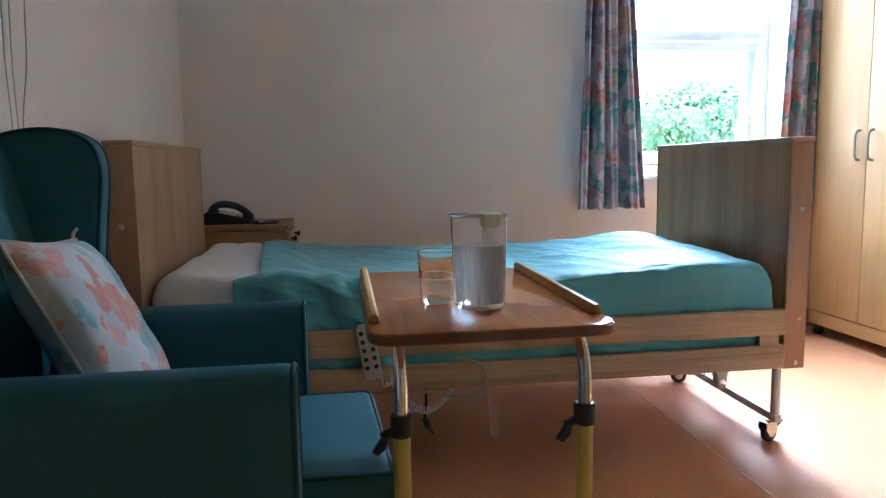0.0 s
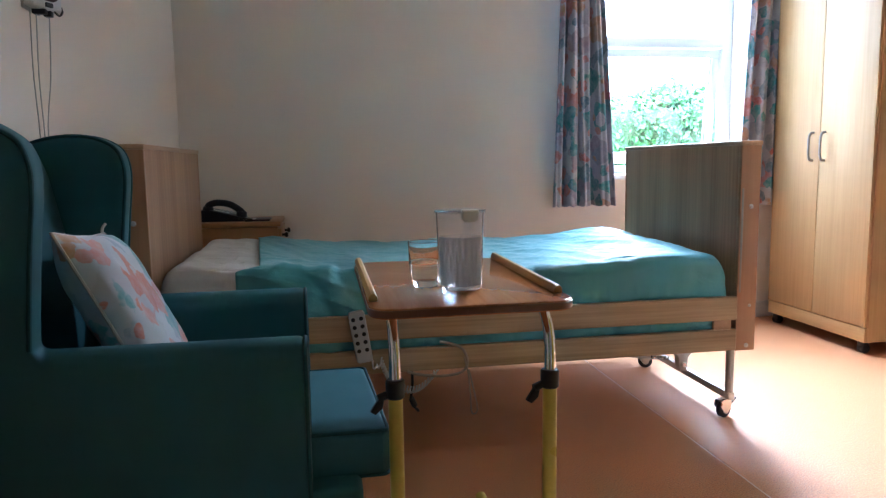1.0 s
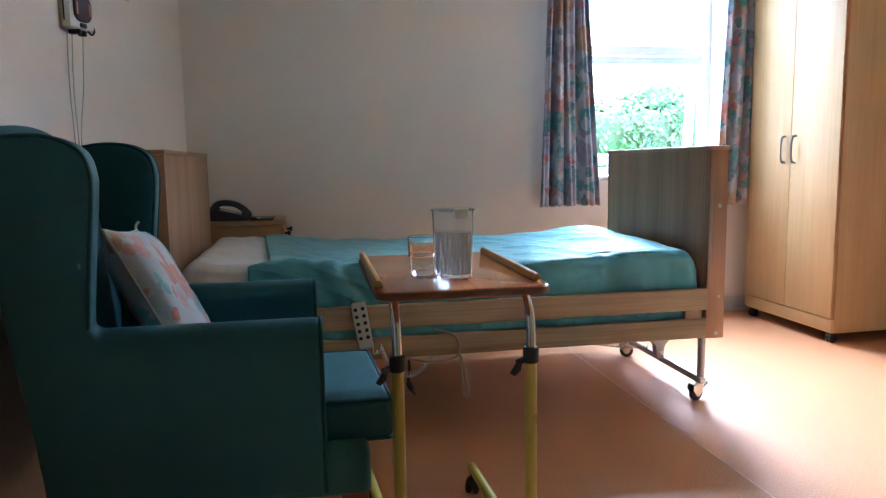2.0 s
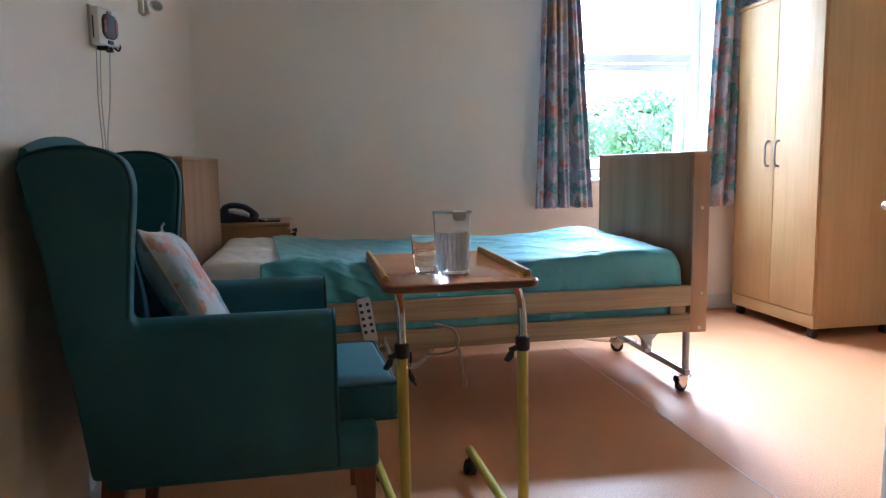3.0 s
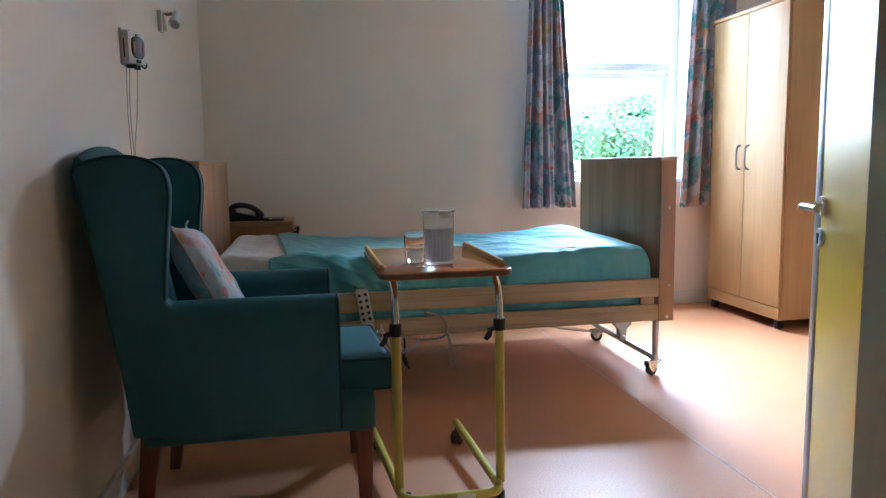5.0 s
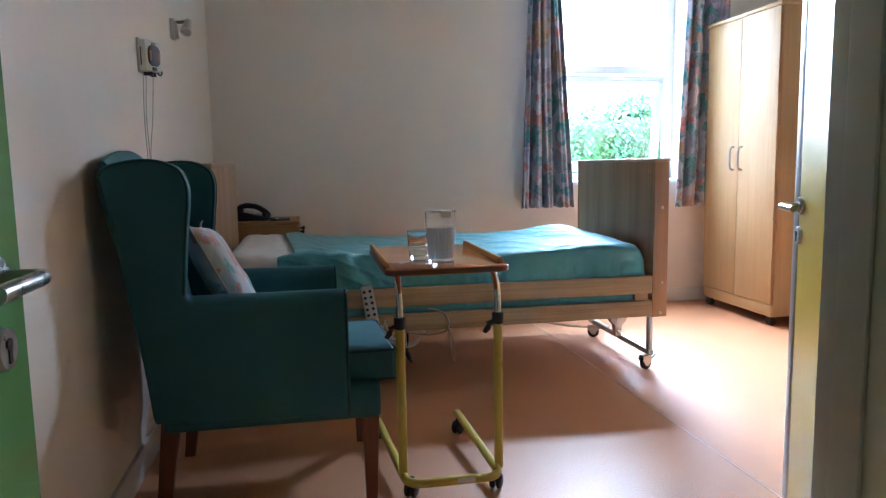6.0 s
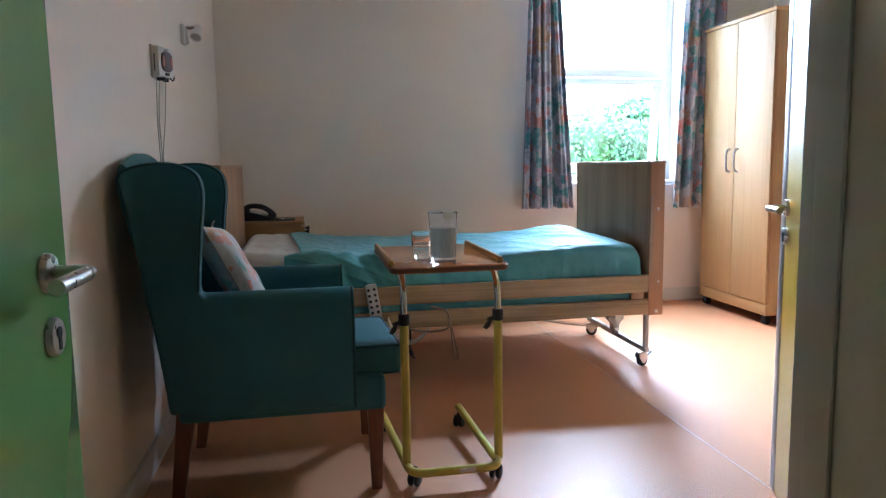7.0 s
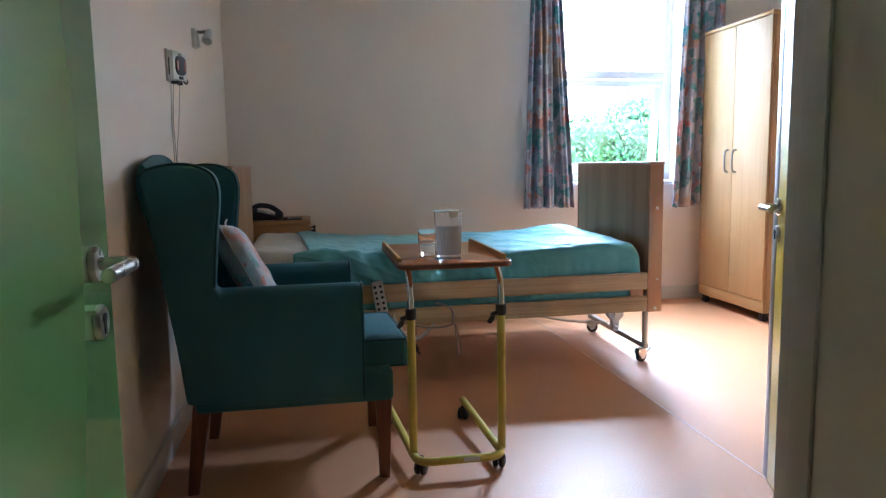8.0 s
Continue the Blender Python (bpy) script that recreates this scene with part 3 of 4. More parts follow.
def bed():
    b = thing("care_bed", (0.49, 2.43, 0), "wooden profiling care bed with oak end boards and side rails", "bed")
    for x0, x1, inner, name in ((BX0 - 0.078, BX0, 1, "headboard"), (BX1, BX1 + 0.078, -1, "footboard")):
        xi0, xi1 = (x0 + 0.012, x1) if inner > 0 else (x0, x1 - 0.012)
        btop = BTOP + (0.010 if inner > 0 else 0.0)
        panel = part(name, box(xi0, xi1 - 0.0, BY0 + 0.02, BY1 - 0.02, 0.29, btop - 0.016, 0.002), M_OAK_V, b, "grey-oak veneered end board")
        for y0, y1 in ((BY0, BY0 + 0.02), (BY1 - 0.02, BY1)):
            part("edge_post", box(x0, x1, y0, y1, 0.285, btop - 0.016, 0.003), M_OAK_EDGE, panel, "light oak edge post")
        part("cap", box(x0 - 0.003, x1 + 0.003, BY0 - 0.004, BY1 + 0.004, btop - 0.016, btop, 0.004), M_OAK_CAP, panel, "light oak capping strip")
        xs = x1 - 0.010 if inner > 0 else x0 + 0.010
        for z in (0.82, 0.305):
            screw((x0 + x1) / 2 - 0.004 * inner, BY0, z, panel, 0.0085)
        screw((x0 + x1) / 2 + 0.012, BY0, 0.455, panel, 0.006)
        if inner < 0:
            part("rail_channel", box(xs - 0.004, xs + 0.004, BY0 - 0.0015, BY0 + 0.006, 0.505, 0.885, 0.001), M_ALU, panel, "metal slide channel")
    for y0, y1 in ((1.912, 1.938), (2.935, 2.961)):
        for z0, z1 in ((0.410, 0.497), (0.297, 0.377)):
            part("side_rail", box(BX0 + 0.004, BX1 - 0.016, y0, y1, z0, z1, 0.006, 3), M_OAK_H, b, "oak side rail board")
        for x in (BX0 + 0.05, BX1 - 0.07):
            part("rail_link", box(x - 0.035, x + 0.035, y0 + 0.006, y1 - 0.006, 0.372, 0.415, 0.004), M_OAK_CAP, b)
    part("platform", box(BX0 + 0.02, BX1 - 0.02, 1.975, 2.895, 0.385, 0.418, 0.004), M_WHITE_METAL, b, "white metal mattress platform")
    for y in (2.06, 2.80):
        part("chassis_beam", box(BX0 + 0.03, BX1 - 0.03, y - 0.02, y + 0.02, 0.345, 0.385, 0.003), M_WHITE_METAL, b)
    # beams and motor carry the under-bed shade as a dark colour
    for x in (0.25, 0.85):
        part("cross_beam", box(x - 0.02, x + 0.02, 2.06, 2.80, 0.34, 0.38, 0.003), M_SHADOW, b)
    part("actuator", rod((0.35, 2.43, 0.33), (0.95, 2.43, 0.30), 0.028, 16), M_SHADOW, b, "lifting motor coloured dark for the shade under the bed")
    for s in (1, -1):
        near, far = (1.524, 1.526) if s > 0 else (-0.524, -0.526)
        part("leg", rod((near, 2.008, 0.095), (near, 2.008, 0.40), 0.0155, 18), M_WHITE_METAL, b, "white metal leg post")
        part("leg", rod((far, 2.748, 0.095), (far, 2.748, 0.40), 0.0155, 18), M_WHITE_METAL, b)
        bar = box(-0.013, 0.013, -0.02, math.hypot(near - far, 0.74) + 0.02, 0.08, 0.108, 0.003)
        part("foot_bar", moved(bar, Matrix.Translation((near, 2.008, 0)) @ Matrix.Rotation(math.atan2(near - far, 0.74), 4, "Z")), M_WHITE_METAL, b, "white metal foot bar")
        castor(near - 0.006, 2.03, b, 200)
        castor(far - 0.004, 2.71, b, 165)
    # lifting bracket standing on the foot bar
    br = part("lift_bracket", slab([(1.446, 0.236), (1.532, 0.236), (1.537, 0.192), (1.512, 0.166), (1.506, 0.107), (1.474, 0.107), (1.468, 0.166), (1.443, 0.192)], "y", 2.290, 2.330, 0.003), M_WHITE_METAL, b, "white lifting bracket")
    for z in (0.135, 0.205):
        part("pivot", rod((1.49, 2.278, z), (1.49, 2.342, z), 0.011, 12), M_STEEL, br)
    part("strut", rod((1.475, 2.31, 0.205), (1.15, 2.36, 0.36), 0.018, 12), M_WHITE_METAL, b)
    return b


bed()

solid("mattress", soft_box(-0.505, 1.470, 1.965, 2.880, 0.419, 0.615, 0.05), M_MATTRESS, "thick foam mattress under teal and white sheets", "mattress")


def cover(name, x0, x1, material, label, category, foot, head, lift, seed, hang=0.335):
    """A sheet over the mattress: round edges, shallow wrinkles, turned down at its ends."""
    bm = bmesh.new()
    nu, nv = 190, 130
    yn, yf, r = 1.957 - lift, 2.888 + lift, 0.045
    grid = []
    for i in range(nu + 1):
        x = x0 + (x1 - x0) * i / nu
        row = []
        hump = 0.010 * math.exp(-((x - 1.31) / 0.21) ** 2)
        top = 0.624 + lift + 0.050 * math.exp(-((x + 0.48) / 0.46) ** 2) + 0.018 * math.exp(-((x - 1.28) / 0.24) ** 2)
        drop = 0.0
        if foot and x > x1 - 0.085:
            q = (x - (x1 - 0.085)) / 0.085
            drop = 0.10 * (1 - math.sqrt(max(0, 1 - q * q)))
        if head and x < x0 + 0.075:
            q = (x0 + 0.075 - x) / 0.075
            drop = 0.10 * (1 - math.sqrt(max(0, 1 - q * q)))
        for j in range(nv + 1):
            v = j / nv
            if v < 0.22:
                y, z = yn, hang + (top - r - hang) * v / 0.22
                n = Vector((0, -1, 0))
            elif v < 0.36:
                a = (v - 0.22) / 0.14 * math.pi / 2
                y, z = yn + r * (1 - math.cos(a)), top - r + r * math.sin(a)
                n = Vector((0, -math.cos(a), math.sin(a)))
            elif v < 0.86:
                y, z = yn + r + (yf - yn - 2 * r) * (v - 0.36) / 0.5, top
                n = Vector((0, 0, 1))
            elif v < 0.93:
                a = (v - 0.86) / 0.07 * math.pi / 2
                y, z = yf - r + r * math.sin(a), top - r + r * math.cos(a)
                n = Vector((0, math.sin(a), math.cos(a)))
            else:
                y, z = yf, top - r - (top - r - 0.44) * (v - 0.93) / 0.07
                n = Vector((0, 1, 0))
            over = max(0.0, min(1.0, (z - 0.45) / 0.17))
            far = max(0.0, (y - 2.2) / 0.68)
            z += over * (hump * far - drop * min(1, over * 1.3) - 0.012 * math.exp(-((x - 0.45) / 0.35) ** 2) * (1 - far))
            w = 0.011 * noise.noise((x * 5.5 + seed, y * 3.5 + x * 2.0, z * 4)) + 0.006 * noise.noise((x * 14 + y * 6, y * 5 + seed, z * 9)) 
            pull = 0.010 * noise.noise((x * 9 - z * 14, seed + 3.3, z * 3)) * (1 if v < 0.3 else 0.25)
            if v < 0.5 and not head:
                k = max(0.0, 1 - abs(x - 0.05) / 0.55) * (1 if v < 0.34 else max(0.0, 1 - (v - 0.34) / 0.16))
                pull += k * (0.010 * (1 + math.sin(26 * x + 21 * z + 2 * math.sin(7 * x))) + 0.018 * abs(noise.noise((x * 16 + z * 11, 4.1, z * 6))))
            if v < 0.34 and not head:
                # slanting creases where the sheet is dragged towards its foot
                run = max(0.0, 1 - abs(x - 0.12) / 0.62)
                q = abs(math.sin(math.pi * (z + 0.34 * x + 0.018 * math.sin(11 * x)) / 0.062 + 1.5 * noise.noise((x * 4, 9.1, z * 5))))
                pull += 0.011 * run * (1 - q) ** 3 * min(1.0, max(0.0, (z - 0.36) / 0.1))
            if v >= 0.34 and x > 0.5:
                pull += 0.006 * max(0, math.sin(9 * (y - 2.1) + 16 * (x - 0.9) + 3 * noise.noise((x * 3, y * 3, 1.7)))) ** 3
            ridge = (1 - abs(noise.noise((x * 7 + y * 6, y * 3 - x * 2, 2.2)))) ** 9 + 0.6 * (1 - abs(noise.noise((x * 15 - y * 9, y * 8 + x * 4, 5.2)))) ** 9
            pull += 0.0055 * ridge * (1 if not head else 0.6) * (0.25 if 0.18 < v < 0.42 else 1)
            inset = 0.0
            if (foot and x > x1 - 0.05) or (head and x < x0 + 0.05):
                q = (x - (x1 - 0.05)) / 0.05 if foot and x > x1 - 0.05 else (x0 + 0.05 - x) / 0.05
                inset = 0.045 * (1 - math.sqrt(max(0, 1 - q * q)))
            p = Vector((x, y, z)) + n * (w + pull * 0.8)
            if not head:
                # the near edge of the sheet is turned back on top and hangs in a flap
                t = max(0.0, 1 - (x - x0) / 0.35)
                p.x += t * (0.075 * max(0.0, 1 - (v - 0.34) / 0.5) if v > 0.34 else 0.075 * max(0.0, (v - 0.27) / 0.07))
            if v < 0.36:
                p.y += inset
            elif v > 0.86:
                p.y -= inset
            row.append(bm.verts.new(p))
        grid.append(row)
    if foot or head:
        for end in ([grid[-1]] if foot else []) + ([grid[0]] if head else []):
            low = [bm.verts.new((v.co.x + (0.004 if end is grid[-1] else -0.004), v.co.y, 0.42 if v.co.z > 0.42 else v.co.z)) for v in end]
            for k in range(nv):
                bm.faces.new((end[k], end[k + 1], low[k + 1], low[k]))
    for i in range(nu):
        for j in range(nv):
            bm.faces.new((grid[i][j], grid[i + 1][j], grid[i + 1][j + 1], grid[i][j + 1]))
    ob = solid(name, bm, material, label, category)
    th = ob.modifiers.new("thickness", "SOLIDIFY")
    th.thickness, th.offset = 0.003, -1
    return ob


cover("fitted_sheet", -0.513, -0.16, M_WHITE_SHEET, "rumpled white sheet over the head of the mattress", "sheet", False, True, 0.0, 7.0)
cover("bed_sheet", -0.268, 1.478, M_SHEET, "wrinkled teal sheet drawn over the mattress", "sheet", True, False, 0.011, 7.0)


def coil(a, b, turns, r, sag):
    pts = []
    n = turns * 8
    a, b = Vector(a), Vector(b)
    for k in range(n + 1):
        t = k / n
        c = a.lerp(b, t) + Vector((0, 0, -sag * 4 * t * (1 - t)))
        w = 2 * math.pi * turns * t
        pts.append(c + Vector((0.25 * r * math.cos(w), r * math.sin(w), r * math.cos(w))))
    return pts


def hand_control():
    h = thing("hand_control", (0.135, 1.90, 0.36), "light grey bed hand control hooked on the side rail", "remote control")
    tilt = Matrix.Translation((0.124, 1.895, 0.432)) @ Matrix.Rotation(radians(-9), 4, "Y") @ Matrix.Rotation(radians(-4), 4, "X")
    body = part("body", moved(slab(rounded_rect(-0.027, 0.027, -0.086, 0.086, 0.012), "y", -0.012, 0.012, 0.004), tilt), M_GREY_PLASTIC, h)
    for r in range(5):
        for c in (-1, 1):
            m = tilt @ Matrix.Translation((c * 0.0130, -0.012, 0.060 - r * 0.0262)) @ Matrix.Rotation(radians(90), 4, "X")
            part("button", moved(lathe([(0, 0), (0.007, 0), (0.0065, 0.002), (0, 0.0024)], (0, 0, 0), 14), m), M_BLACK, body, "dark round push button")
    part("hook", moved(box(-0.01, 0.01, 0.006, 0.03, 0.06, 0.078, 0.003), tilt), M_GREY_PLASTIC, h)
    part("coiled_cord", tube(coil((0.158, 1.897, 0.345), (0.19, 1.90, 0.345), 2, 0.009, 0.02) + coil((0.19, 1.90, 0.345), (0.225, 1.93, 0.27), 9, 0.011, 0.01) + coil((0.225, 1.93, 0.27), (0.40, 1.99, 0.29), 16, 0.011, 0.06), 0.003, 6), M_WHITE_PLASTIC, h, "white coiled cord")


hand_control()
solid("coiled_cable", tube(coil((1.02, 2.70, 0.17), (1.51, 2.46, 0.116), 42, 0.007, 0.02), 0.0028, 6), M_GREY_PLASTIC, "grey coiled cable slung beneath the bed frame", "cable")
solid("power_cable", tube(smooth_line([(0.388, 1.897, 0.399), (0.418, 1.897, 0.392), (0.462, 1.897, 0.373), (0.481, 1.897, 0.330), (0.466, 1.897, 0.292), (0.397, 1.897, 0.280), (0.317, 1.897, 0.290), (0.277, 1.897, 0.303)], 6), 0.0048, 8), M_CORD, "thick fawn power cable looped over the side rail", "cable")
solid("thin_cord", tube(smooth_line([(0.469, 1.893, 0.343), (0.482, 1.893, 0.289), (0.489, 1.893, 0.219), (0.494, 1.893, 0.146), (0.514, 1.893, 0.153), (0.503, 1.893, 0.218), (0.485, 1.893, 0.298)], 6), 0.0026, 8), M_CORD, "thin fawn cord dangling from the cable loop", "cord")
solid("hanging_plug", tube(smooth_line([(0.30, 2.02, 0.36), (0.305, 2.0, 0.24), (0.30, 2.0, 0.165), (0.325, 2.0, 0.125)], 6), 0.005, 8, tube([(0.30, 2.0, 0.175), (0.312, 2.0, 0.145)], 0.011, 10)), M_BLACK, "black plug hanging from its cable beneath the bed", "plug")


# ---- bedside cabinet and telephone ----
def bedside():
    c = thing("bedside_cabinet", (-0.37, 3.36, 0), "brown beech bedside cabinet with black knobs", "bedside cabinet")
    x0, x1, y0, y1 = -0.60, -0.205, 3.165, 3.560
    part("body", box(x0, x1, y0, y1, 0.05, 0.693, 0.003), M_CAB, c)
    part("top", box(x0 - 0.008, x1 + 0.014, y0 - 0.010, y1, 0.696, 0.720, 0.005), M_CAB, c, "beech top with a rounded edge")
    for z0, z1 in ((0.555, 0.682), (0.10, 0.545)):
        d = part("drawer_front", box(x1, x1 + 0.016, y0 + 0.006, y1 - 0.006, z0, z1, 0.002), M_CAB, c)
        for y in (y0 + 0.06, ) if z0 < 0.5 else (y0 + 0.06, y1 - 0.08):
            k = lathe([(0, 0), (0.006, 0), (0.006, 0.012), (0.013, 0.018), (0.013, 0.026), (0.008, 0.030), (0, 0.030)], (0, 0, 0), 16)
            part("knob", moved(k, Matrix.Translation((x1 + 0.016, y, (z0 + z1) / 2 + (0.03 if z0 > 0.5 else 0.165))) @ Matrix.Rotation(radians(90), 4, "Y")), M_BLACK, d, "black knob")
    for x in (x0 + 0.03, x1 - 0.03):
        for y in (y0 + 0.03, y1 - 0.03):
            part("foot", rod((x, y, 0), (x, y, 0.055), 0.014, 12), M_BLACK, c)


bedside()


def telephone():
    z = 0.720
    p = thing("telephone", (-0.46, 3.34, z), "dark navy corded desk telephone", "telephone")
    body = part("base", slab([(-0.590, z), (-0.375, z), (-0.370, z + 0.014), (-0.42, z + 0.030), (-0.53, z + 0.058), (-0.575, z + 0.060), (-0.592, z + 0.045)], "y", 3.24, 3.42, 0.010, 4), M_NAVY, p)
    for r in range(4):
        for k in range(3):
            part("key", box(-0.500 + r * 0.021, -0.485 + r * 0.021, 3.33 + k * 0.022, 3.346 + k * 0.022, z + 0.030, z + 0.055 - r * 0.005, 0.002), M_GREY_PLASTIC, body)
    part("label_card", slab([(-0.525, z + 0.0575), (-0.445, z + 0.0375), (-0.445, z + 0.0385), (-0.525, z + 0.0585)], "y", 3.285, 3.318), M_WHITE_PLASTIC, body, "pale card under the handset")
    hs = smooth_line([(-0.552, 3.27, z + 0.062), (-0.540, 3.27, z + 0.083), (-0.500, 3.27, z + 0.094), (-0.440, 3.27, z + 0.084), (-0.395, 3.27, z + 0.055), (-0.375, 3.27, z + 0.034)], 6)
    hand = part("handset", tube(hs, 0.0165, 12), M_NAVY, p, "curved handset")
    for x, zz in ((-0.548, z + 0.066), (-0.388, z + 0.040)):
        part("cup", rod((x, 3.27, zz - 0.022), (x + 0.004, 3.27, zz + 0.010), 0.026, 16, bevel=0.006), M_NAVY, hand)
    part("cord", tube(coil((-0.40, 3.235, z + 0.016), (-0.33, 3.20, z + 0.008), 10, 0.006, 0), 0.0025, 6), M_BLACK, p)


telephone()
solid("notepad", box(-0.365, -0.245, 3.20, 3.36, 0.7205, 0.729, 0.003), M_NAVY, "flat black pad lying on the bedside cabinet", "pad")
solid("note_slip", box(-0.375, -0.315, 3.215, 3.30, 0.7295, 0.731), M_WHITE_PLASTIC, "white paper slip on the black pad", "paper")


# ---- wardrobe ----
def wardrobe():
    x0, x1, y0, y1, z0, z1 = 2.668, 3.24, 2.660, 3.435, 0.062, 1.974
    w = thing("wardrobe", ((x0 + x1) / 2, (y0 + y1) / 2, 0), "two-door beech wardrobe on black castors", "wardrobe")
    t = 0.019
    part("side_panel", box(x0 + 0.022, x1, y0, y0 + t, z0, z1 - 0.022, 0.001), M_BEECH_V, w)
    part("side_panel", box(x0 + 0.022, x1, y1 - t, y1, z0, z1 - 0.022, 0.001), M_BEECH_V, w)
    part("back_panel", box(x1 - 0.008, x1, y0 + t, y1 - t, z0, z1 - 0.022), M_BEECH_V, w)
    part("bottom", box(x0 + 0.022, x1 - 0.01, y0 + t, y1 - t, z0 + 0.07, z0 + 0.09), M_BEECH_H, w)
    part("top", box(x0 - 0.006, x1, y0 - 0.006, y1 + 0.006, z1 - 0.022, z1, 0.003), M_BEECH_H, w, "beech top board")
    part("plinth", box(x0 + 0.004, x0 + 0.022, y0 + 0.001, y1 - 0.001, z0, z0 + 0.074, 0.002), M_BEECH_H, w)
    part("edge_strip", box(x0 + 0.014, x0 + 0.0225, y0 - 0.0015, y0 + 0.014, z0 + 0.076, z1 - 0.024), M_BEECH_D, w, "darker beech edging")
    ym = (y0 + y1) / 2
    for a, b, hy in ((y0 + 0.006, ym - 0.0025, ym - 0.042), (ym + 0.0025, y1 - 0.002, ym + 0.050)):
        d = part("door", box(x0, x0 + 0.018, a, b, z0 + 0.078, z1 - 0.026, 0.0015), M_BEECH_V, w)
        pts = smooth_line([(x0, hy, 0.975), (x0 - 0.020, hy, 0.980), (x0 - 0.029, hy, 1.005), (x0 - 0.030, hy, 1.05), (x0 - 0.029, hy, 1.095), (x0 - 0.020, hy, 1.120), (x0, hy, 1.125)], 5)
        part("handle", tube(pts, 0.0065, 10), M_ALU, d, "bowed steel handle")
    for x in (x0 + 0.04, x1 - 0.06):
        for y in (y0 + 0.045, y1 - 0.045):
            wheel = bmesh.new()
            for s in (-0.012, 0.012):
                merge(wheel, lathe([(0, -0.009), (0.021, -0.009), (0.025, -0.005), (0.025, 0.005), (0.021, 0.009), (0, 0.009)], (0, 0, 0), 20), Matrix.Translation((x, y + s, 0.025)) @ Matrix.Rotation(radians(90), 4, "X"))
            box(x - 0.022, x + 0.018, y - 0.02, y + 0.02, 0.030, 0.058, 0.008, bm=wheel)
            box(x - 0.02, x + 0.02, y - 0.02, y + 0.02, 0.056, 0.0635, bm=wheel)
            part("castor", wheel, M_BLACK, w, "black twin-wheel castor")


wardrobe()


# ---- overbed table ----
def overbed_table():
    t = thing("overbed_table", (0.28, 1.1, 0), "overbed table with a cherry top and yellow tubular frame", "overbed table")
    x0, x1, y0, y1, z = 0.091, 0.465, 0.816, 1.412, 0.745
    top = part("tabletop", slab(rounded_rect(x0, x1, y0, y1, 0.042), "z", z - 0.019, z, 0.003), M_TABLE, t, "cherry laminate top")
    rim = rounded_rect(x0 - 0.0015, x1 + 0.0015, y0 - 0.0015, y1 + 0.0015, 0.043)
    part("edge_band", slab(rim, "z", z - 0.0165, z - 0.003, 0.001), M_TABLE_EDGE, top, "dark edge band")
    for a, b in ((x0 + 0.002, x0 + 0.019), (x1 - 0.021, x1 - 0.004)):
        prof = [(a, z), (b, z), (b, z + 0.008), (b - 0.005, z + 0.0145), (a + 0.005, z + 0.0145), (a, z + 0.008)]
        part("ridge", slab(prof, "y", y0 + 0.075, y1 - 0.012, 0.002, 2), M_RIDGE, top, "yellow beech retaining ridge")
    rt, zb = 0.0145, 0.072
    corners = [(0.103, 1.455, zb + 0.006), (0.150, 0.898, zb - 0.018), (0.452, 0.898, zb - 0.018), (0.418, 1.430, zb + 0.006)]
    base = part("base_frame", tube(rounded_path(corners, 0.055), rt, 14), M_TUBE_Y, t, "yellow enamelled base tube")
    part("maker_label", slab([(-0.028, -0.007), (0.028, -0.007), (0.028, 0.007), (-0.028, 0.007)], "y", 0.8815, 0.8828), M_WHITE_PLASTIC, base, "small white paper label").location = (0.335, 0, zb - 0.014)
    for (px, py), s in (((0.145, 0.965), -1), ((0.461, 0.965), 1)):
        part("lower_tube", rod((px, py, zb - 0.016), (px, py, 0.540), rt, 14), M_TUBE_Y, t, "yellow enamelled upright")
        sleeve = part("clamp", rod((px, py, 0.536), (px, py, 0.574), 0.019, 16, bevel=0.003), M_BLACK, t, "black clamp collar")
        knob = bmesh.new()
        rod((px - 0.012, py, 0.545), (px - 0.035, py - 0.004, 0.538), 0.008, 10, knob)
        merge(knob, slab([(-0.050, 0.512), (-0.028, 0.545), (-0.022, 0.540), (-0.026, 0.518), (-0.040, 0.506)], "y", -0.008, 0.008, 0.003), Matrix.Translation((px, py, 0)))
        part("clamp_lever", knob, M_BLACK, sleeve)
        part("upper_tube", tube(rounded_path([(px, py, 0.54), (px, py, 0.697), (px, py + 0.28, 0.713)], 0.095, 9), 0.0115, 14), M_CHROME, t, "chromed telescopic tube")
        part("fixing_plate", box(px - 0.02, px + 0.02, py + 0.06, py + 0.26, 0.7235, 0.7265, 0.001), M_BLACK, t)
    for x, y in ((0.108, 1.425), (0.417, 1.405), (0.165, 0.922), (0.442, 0.922)):
        cw = bmesh.new()
        for s in (-0.011, 0.011):
            merge(cw, lathe([(0, -0.008), (0.020, -0.008), (0.025, -0.004), (0.025, 0.004), (0.020, 0.008), (0, 0.008)], (0, 0, 0), 20), Matrix.Translation((x, y + 0.008 , 0.025)) @ Matrix.Rotation(radians(60), 4, "Z") @ Matrix.Translation((0, s, 0)) @ Matrix.Rotation(radians(90), 4, "X"))
        rod((x, y, 0.03), (x, y, 0.068), 0.009, 10, cw)
        box(x - 0.016, x + 0.016, y - 0.014, y + 0.018, 0.034, 0.052, 0.006, bm=cw)
        part("castor", cw, M_BLACK, t, "black twin-wheel castor")


overbed_table()

Z_T = 0.745


